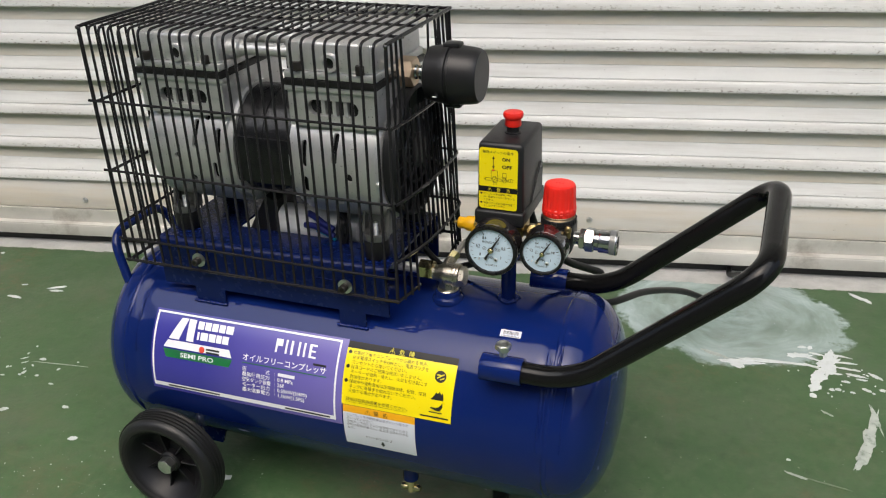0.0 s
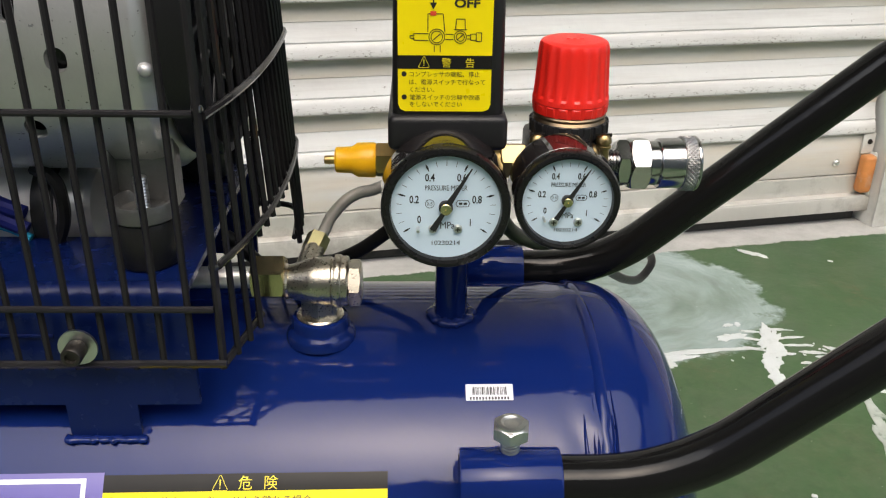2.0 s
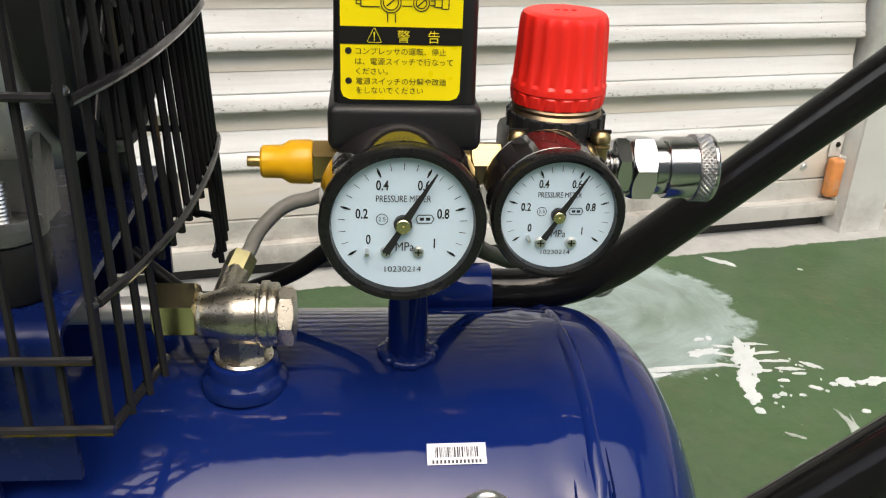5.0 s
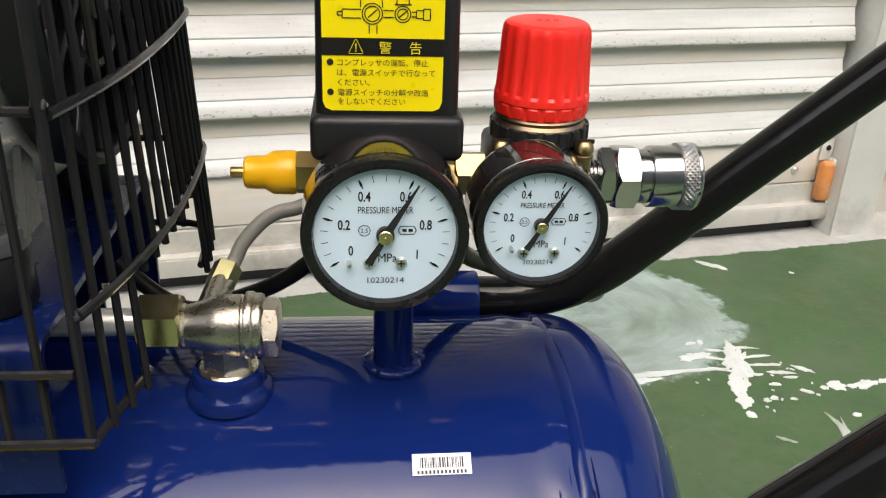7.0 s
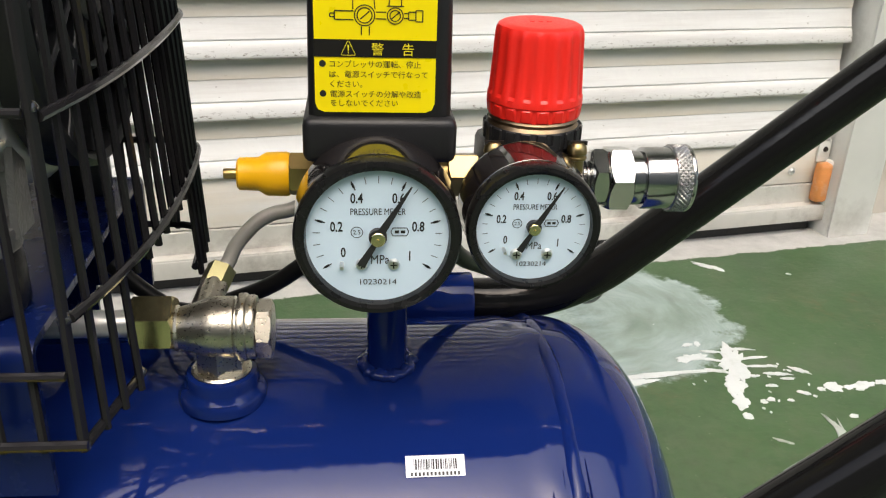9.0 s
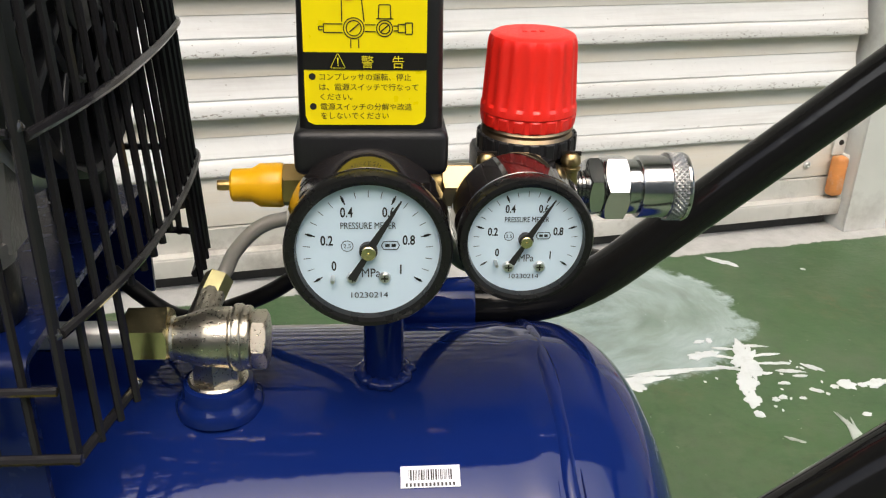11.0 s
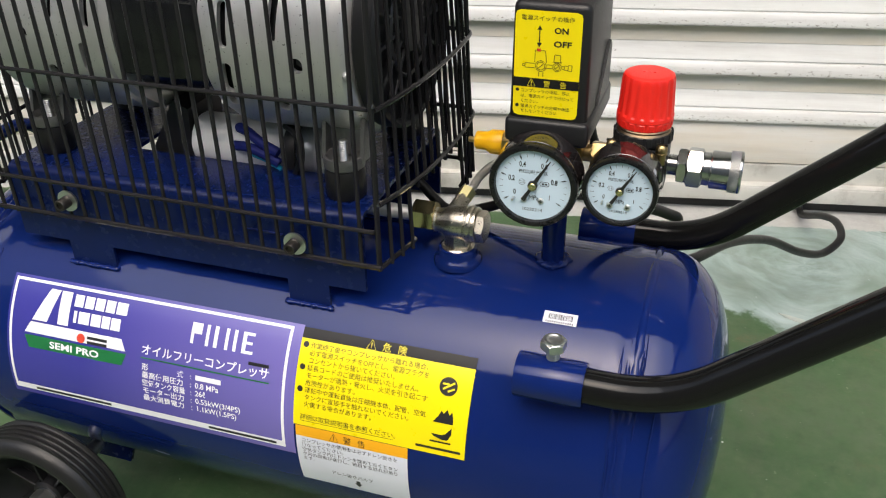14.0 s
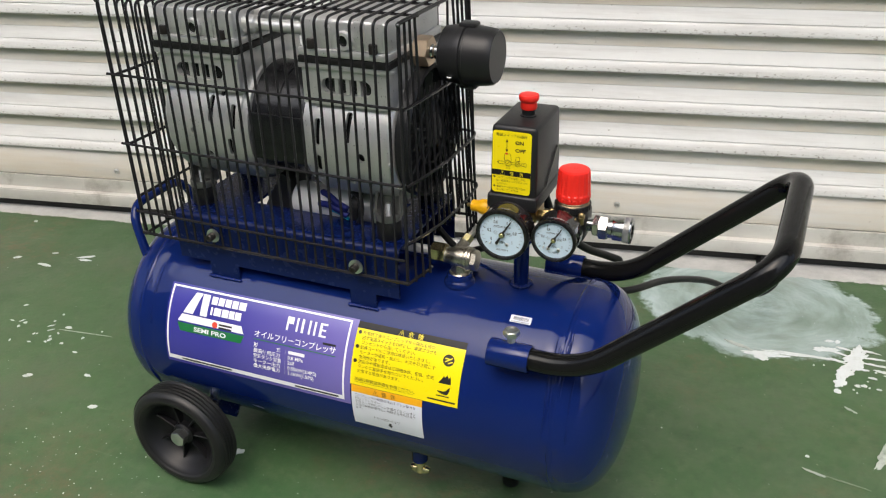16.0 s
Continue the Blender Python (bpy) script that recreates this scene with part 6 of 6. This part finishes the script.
lathe(bm, [(0, -0.1605), (0.0100, -0.1605), (0.0102, -0.1600), (0.0102, -0.1564), (0.0098, -0.1562), (0.0098, -0.1558), (0.0113, -0.1556), (0.0117, -0.1550), (0.0116, -0.1452), (0.0117, -0.1447), (0.0, -0.1447)], (KX, KY, KZ), "x", 48)
cpart("sleeve", bm, CHROME, coup)
bm = bmesh.new()
segs, rows = 228, []
for i in range(17):
    x = 0.0056 * i / 16
    row = []
    for k in range(segs):
        lines = [abs((38 * k / segs + sign * x / 0.0020) % 1.0 - 0.5) * 2 for sign in (1, -1)]
        r = 0.0128 - 0.0009 * max(max(0.0, (f - 0.45) / 0.55) for f in lines)
        a = math.tau * k / segs
        row.append(bm.verts.new((KX - 0.1447 + x, KY - r * math.cos(a), KZ + r * math.sin(a))))
    rows.append(row)
for a, c in zip(rows, rows[1:]):
    for k in range(segs):
        n = (k + 1) % segs
        bm.faces.new((a[k], a[n], c[n], c[k]))
lathe(bm, [(0.0108, -0.1450), (0.0122, -0.1448), (0.0124, -0.1446)], (KX, KY, KZ), "x", 36)
ring = cpart("knurled_ring", bm, KNURL, coup, "knurled steel ring", 8)
bm = bmesh.new()
lathe(bm, [(0.0120, -0.1393), (0.0128, -0.1390), (0.0129, -0.1382), (0.0125, -0.1375), (0.0106, -0.1372), (0.0064, -0.1376), (0.0062, -0.152)], (KX, KY, KZ), "x", 36)
cpart("lip", bm, CHROME, ring)

# ---- push handle in its sockets ----
HYF, HYB, HZF, HZB, HR = 0.7300, 0.9164, 0.2635, 0.2706, 0.0112
for y, HZ, x0, x1 in ((HYF, HZF, -0.2480, -0.2060), (HYB, HZB, -0.2440, -0.2020)):
    bm = bmesh.new()
    lathe(bm, [(0.0118, x0), (0.0138, x0), (0.0142, x0 + 0.0008), (0.0142, x1 - 0.0008), (0.0138, x1), (0.0118, x1)], (0, y, HZ), "x", 40, closed=True)
    sock = cpart("handle_socket", bm, BLUE, None, "blue tubular handle socket" + (" with clamp bolt" if y < TY else ""))
    bm = bmesh.new()
    s = 1 if y < TY else -1
    ya, yb = sorted((y + s * 0.004, y + s * 0.022))
    box(bm, (x0 + 0.003, ya, HZ - 0.0150), (x1 - 0.003, yb, HZ - 0.0040), 0.002)
    cpart("bracket", bm, BLUE, sock)
    if s < 0:
        continue
    bx = (x0 + x1) / 2
    bm = bmesh.new()
    lathe(bm, [(0, HZ + 0.0215), (0.0042, HZ + 0.0215)] + [(0.0042 - 0.0003 * (k % 2), HZ + 0.0210 - 0.0008 * k) for k in range(12)] + [(0, HZ + 0.010)], (bx, y + s * 0.003, 0), "z", 18)
    bolt = cpart("clamp_bolt", bm, STEEL, sock, "zinc-plated hex bolt")
    bm = bmesh.new()
    hexagon(bm, 0.0140, 0.0062, (bx, y + s * 0.003, HZ + 0.0212), "z", 0.16, 0.4)
    cpart("bolt_head", bm, STEEL, bolt)
    bm = bmesh.new()
    lathe(bm, [(0.0062, HZ + 0.0272), (0.0060, HZ + 0.0282), (0.0044, HZ + 0.0283), (0.0030, HZ + 0.0274), (0, HZ + 0.0272)], (bx, y + s * 0.003, 0), "z", 24)
    cpart("bolt_dimple", bm, STEEL, bolt)
bm = bmesh.new()
tube(bm, rounded([(-0.238, HYF, HZF), (-0.1563, HYF, HZF), (0.0040, 0.7165, 0.4130), (0.0095, 0.8960, 0.4240), (-0.154, HYB, HZB), (-0.232, HYB, HZB)], 0.036, 14), HR, 24)
cpart("push_handle", bm, TUBE_BLACK, None, "glossy black bent-tube push handle", 60)

# ---- cables ----
bm = bmesh.new()
tube(bm, glide([(-0.375, 0.900, 0.300), (-0.345, 0.892, 0.280), (-0.315, 0.880, 0.292), (-0.289, 0.872, 0.309), (-0.267, 0.866, 0.336), (-0.260, 0.858, 0.388)]), 0.0039, 12)
cpart("motor_cable", bm, CORD, None, "black motor cable")
bm = bmesh.new()
tube(bm, glide([(-0.240, 0.866, 0.388), (-0.232, 0.885, 0.345), (-0.210, 0.930, 0.292), (-0.186, 0.972, 0.262), (-0.175, 0.984, 0.252), (-0.180, 0.990, 0.238), (-0.196, 0.988, 0.224), (-0.190, 0.982, 0.211),
                (-0.160, 0.992, 0.210), (-0.128, 1.080, 0.1842), (-0.088, 1.184, 0.1369), (-0.048, 1.252, 0.0912), (-0.016, 1.306, 0.0642), (0.005, 1.339, 0.0704), (0.002, 1.384, 0.0694), (-0.010, 1.434, 0.0506), (-0.021, 1.486, 0.0226), (-0.027, 1.523, 0.0072), (-0.028, 1.577, 0.0056)]), 0.0047, 12)
cpart("power_cord", bm, CORD, None, "black rubber power cord")


# ---- stickers on the tank ----
def on_tank(s, t, d=0.0):
    """s: metres along the tank; t: steps up its front, of STEP degrees from START."""
    r, a = TR + 0.0004 + d, radians(START + STEP * (t + TILT * (s + 0.46)))
    return Vector((s, TY - r * math.cos(a), TZ + r * math.sin(a)))


START, STEP, TILT = 4.5, 0.945, 4.0
DEG = math.degrees(1 / TR) / STEP


def tank_text(bm, d, body, s, t, size, align="LEFT", fit=None, bold=0.0):
    """A line of writing along the tank, its foot at t degrees."""
    write(bm, lambda a, b: on_tank(a, t + (b - 0.0) * DEG, d), body, s, 0.0, size, align, fit=fit, bold=bold)


NL0, NL1, NT0, NT1 = -0.6465, -0.4025, -8.2, 41.6
bm = bmesh.new()
patch(bm, on_tank, NL0, NL1, NT0, NT1, 4, 28)
name_sticker = cpart("name_sticker", bm, VIOLET, None, "violet and lilac name sticker with white lettering", 70)
bm = bmesh.new()
w1, w2 = 0.0022, 1.1
A0, A1, B0, B1 = NL0 + 0.0022, NL1 - 0.0075, NT0 + 2.2, NT1 - 1.2
pl = lift(on_tank, 0.0002)
patch(bm, pl, A0, A1, B1 - w2, B1, 1, 1)
patch(bm, pl, A0, A1, B0, B0 + 2.6, 1, 2)
patch(bm, pl, A0, A0 + w1, B0, B1, 1, 24)
patch(bm, pl, A1 - w1, A1, B0, B1, 1, 24)
# emblem, drawn as plain slanted shapes
quad(bm, pl, (-0.6240, 24.8), (-0.6105, 24.8), (-0.6020, 37.8), (-0.6110, 37.8), 10)
quad(bm, pl, (-0.6010, 24.8), (-0.5915, 24.8), (-0.5915, 37.8), (-0.6010, 37.8), 10)
quad(bm, pl, (-0.6300, 19.6), (-0.5400, 19.6), (-0.5440, 24.0), (-0.6250, 24.0), 5)
for k, (a, b) in enumerate(((-0.5900, -0.5822), (-0.5808, -0.5730), (-0.5716, -0.5638), (-0.5624, -0.5546), (-0.5532, -0.5440))):
    patch(bm, pl, a + 0.0015, b + 0.0015, 32.8, 37.4, 1, 4)
for k, (a, b) in enumerate(((-0.5890, -0.5862), (-0.5845, -0.5750), (-0.5736, -0.5650), (-0.5640, -0.5570), (-0.5560, -0.5480))):
    patch(bm, pl, a + 0.0015, b + 0.0015, 26.6, 31.2, 1, 4)
for a, b, lo, hi in ((-0.4930, -0.4905, 27.6, 35.4), (-0.4905, -0.4845, 31.4, 35.4), (-0.4810, -0.4785, 27.6, 35.4), (-0.4745, -0.4715, 27.6, 35.4), (-0.4655, -0.4630, 27.6, 35.4),
                     (-0.4590, -0.4565, 27.6, 35.4), (-0.4520, -0.4490, 27.6, 35.4), (-0.4490, -0.4430, 34.3, 35.4), (-0.4490, -0.4440, 31.0, 32.0), (-0.4490, -0.4430, 27.6, 28.7)):
    patch(bm, pl, a + 0.0055, b + 0.0055, lo, hi, 1, 4)
tank_text(bm, 0.0004, "SEMI PRO", -0.6070, 14.9, 0.0072, fit=0.0440, bold=0.025)
tank_text(bm, 0.0002, "オイルフリーコンプレッサ", -0.5265, 20.3, 0.0085, fit=0.1030, bold=0.014)
for k, (a, b) in enumerate((("形", ""), ("最高使用圧力", "0.8 MPa"), ("空気タンク容量", "26ℓ"), ("モーター出力", "0.55kW(3/4PS)"), ("最大消費電力", "1.1kW(1.5PS)"))):
    t = 14.2 - 3.15 * k
    tank_text(bm, 0.0002, a, -0.5255, t, 0.0056, fit=0.0056 if k == 0 else 0.0345 if k != 2 else 0.036, bold=0.012)
    if k == 0:
        tank_text(bm, 0.0002, "式", -0.4960, t, 0.0056)
        patch(bm, pl, -0.4805, -0.4600, t, t + 1.9, 1, 1)
    else:
        tank_text(bm, 0.0002, b, -0.4810, t, 0.0060, bold=0.014)
    tank_text(bm, 0.0002, ":", -0.4850, t, 0.0060)
cpart("lettering", bm, WHITE_INK, name_sticker, "", 70)
bm = bmesh.new()
quad(bm, pl, (-0.6260, 13.6), (-0.5430, 13.9), (-0.5390, 18.6), (-0.6300, 18.6), 5)
patch(bm, pl, -0.5265, -0.4225, 18.4, 18.9, 1, 1)
cpart("green_band", bm, GREEN_INK, name_sticker)
bm = bmesh.new()
ring_flat(bm, lambda s, t: on_tank(s, 21.2 + t * DEG, 0.0004), -0.5790, 0, 0, 0.0036, 24)
cpart("emblem", bm, LOGO_RED, name_sticker)
pl = lift(on_tank, 0.0004)
for a, b, lo, hi in ((-0.5735, -0.5560, 21.4, 22.5), (-0.5735, -0.5560, 19.6, 20.7), (-0.6250, -0.5560, B0 + 0.7, B0 + 1.8), (-0.4720, -0.4170, B0 + 0.7, B0 + 1.8), (-0.4395, -0.4235, 24.0, 25.2)):
    bm = bmesh.new()
    patch(bm, pl, a, b, lo, hi, 1, 1)
    cpart("small_print", bm, INK, name_sticker)

# danger sticker
DL0, DL1, DT0, DT1 = -0.4025, -0.2785, 5.6, 41.0
bm = bmesh.new()
patch(bm, lift(on_tank, 0.0002), DL0, DL1, DT0, 37.2, 3, 18)
danger = cpart("danger_sticker", bm, YELLOW, None, "yellow danger sticker with black warnings", 70)
bm = bmesh.new()
patch(bm, lift(on_tank, 0.0002), DL0, DL1, 37.2, DT1, 3, 3)
cpart("heading_band", bm, BLACK_STICKER, danger, "", 70)
bm = bmesh.new()
tank_text(bm, 0.0005, "⚠", -0.3560, 37.8, 0.0066)
tank_text(bm, 0.0005, "危", -0.3440, 37.7, 0.0064)
tank_text(bm, 0.0005, "険", -0.3330, 37.7, 0.0064)
cpart("heading", bm, YELLOW_INK, danger)
bm = bmesh.new()
lines = ("作業終了後やコンプレッサから離れる場合、", "必ず電源スイッチをOFFとし、電源プラグを", "コンセントから抜いてください。", "延長コードのご使用は推奨いたしません。", "モーターが過熱・発火し、火災を引き起こす",
         "危険性があります。", "運転中や運転直後は圧縮機本体、配管、空気", "タンクに直接手を触れないでください。", "火傷する場合があります。")
for k, body in enumerate(lines):
    t = 34.2 - 2.62 * k
    tank_text(bm, 0.0004, body, DL0 + 0.0075, t, 0.0044)
    if k in (0, 3, 6):
        ring_flat(bm, lambda s, q: on_tank(s, t + 0.9 + q * DEG, 0.0004), DL0 + 0.0040, 0, 0, 0.0021, 14)
tank_text(bm, 0.0004, "詳細は取扱説明書を参照ください。", DL0 + 0.0050, 8.3, 0.0046)
pl = lift(on_tank, 0.0004)
patch(bm, pl, DL0 + 0.0050, DL0 + 0.074, 7.5, 7.65, 1, 1)
patch(bm, pl, DL1 - 0.034, DL1 - 0.003, 7.4, 8.3, 1, 1)
# pictograms
def pict(s, t, outline):
    shape(bm, lambda a, b: on_tank(s + a, t + b * DEG, 0.0004), outline)
ring_flat(bm, lambda a, b: on_tank(-0.2945 + a, 30.0 + b * DEG, 0.0004), 0, 0, 0, 0.0062, 28)
pict(-0.2945, 19.5, [(-0.0075, -0.004), (0.0065, -0.004), (0.0060, 0.001), (0.0050, 0.0045), (0.0035, 0.0020), (0.0015, 0.0055), (-0.0005, 0.0025), (-0.0022, 0.0042), (-0.0040, 0.0005)])
pict(-0.2945, 12.3, [(-0.0085, -0.0040), (0.0060, -0.0040), (0.0060, -0.0028), (-0.0085, -0.0028)])
pict(-0.2945, 12.3, [(-0.0080, 0.0020), (-0.0010, 0.0018), (0.0020, 0.0030), (0.0058, 0.0078), (0.0060, 0.0030), (0.0035, -0.0012), (0.0, -0.0016), (-0.0060, 0.0002)])
cpart("lettering", bm, INK, danger)
bm = bmesh.new()
for a, b in (((-0.004, 0.0015), (0.0005, 0.0015)), ((-0.0035, -0.002), (0.004, 0.0028)), ((0.0, -0.0032), (0.0045, -0.0010))):
    stroke(bm, lambda s, q: on_tank(-0.2945 + s, 30.0 + q * DEG, 0.0006), a, b, 0.0012)
cpart("pictogram", bm, YELLOW_INK, danger)

# drain warning sticker
WL0, WL1, WT0 = -0.4010, -0.3180, -21.6
bm = bmesh.new()
patch(bm, lift(on_tank, 0.0001), WL0, WL1, WT0, 1.0, 2, 14)
drain_sticker = cpart("drain_sticker", bm, WHITE_STICKER, None, "white and orange drain warning sticker", 70)
bm = bmesh.new()
patch(bm, lift(on_tank, 0.0001), WL0, WL1, 1.0, 5.4, 2, 3)
cpart("heading_band", bm, ORANGE_STICKER, drain_sticker, "", 70)
bm = bmesh.new()
tank_text(bm, 0.0003, "⚠", -0.3760, 1.9, 0.0062)
tank_text(bm, 0.0003, "警", -0.3650, 1.8, 0.0060)
tank_text(bm, 0.0003, "告", -0.3545, 1.8, 0.0060)
for k, body in enumerate(("コンプレッサの使用後は必ずドレン抜きを", "行なってください。", "空気タンク内にドレンを溜めておくとタン", "ク内の腐食が進行し、破裂する恐れがあり", "ます。")):
    tank_text(bm, 0.0003, body, WL0 + 0.0040, -1.3 - 2.1 * k, 0.0038)
tank_text(bm, 0.0003, "ドレン抜きバルブ", -0.3765, -14.6, 0.0040)
shape(bm, lambda a, b: on_tank(-0.3565 + a, -17.4 + b * DEG, 0.0003), [(-0.0015, 0.0030), (0.0015, 0.0030), (0.0015, 0.0), (0.0030, 0.0), (0.0, -0.0040), (-0.0030, 0.0), (-0.0015, 0.0)])
cpart("lettering", bm, INK, drain_sticker)

# barcode sticker
QL0, QL1, QT0, QT1 = -0.2430, -0.2210, 57.3, 61.6
bm = bmesh.new()
patch(bm, on_tank, QL0, QL1, QT0, QT1, 1, 3)
barcode = cpart("barcode_sticker", bm, WHITE_STICKER, None, "small white barcode sticker", 70)
rnd = random.Random(21)
s = QL0 + 0.0030
while s < QL1 - 0.0032:
    wdt = rnd.choice((0.00022, 0.00022, 0.0004, 0.0006))
    bm = bmesh.new()
    patch(bm, lift(on_tank, 0.0002), s, s + wdt, 58.7, 60.8, 1, 1)
    cpart("bar", bm, INK, barcode)
    s += wdt + rnd.choice((0.00022, 0.0003, 0.0005))
for k in range(13):
    bm = bmesh.new()
    patch(bm, lift(on_tank, 0.0002), QL0 + 0.0018 + k * 0.00145, QL0 + 0.0026 + k * 0.00145, 57.5, 58.2, 1, 1)
    cpart("small_print", bm, INK, barcode)
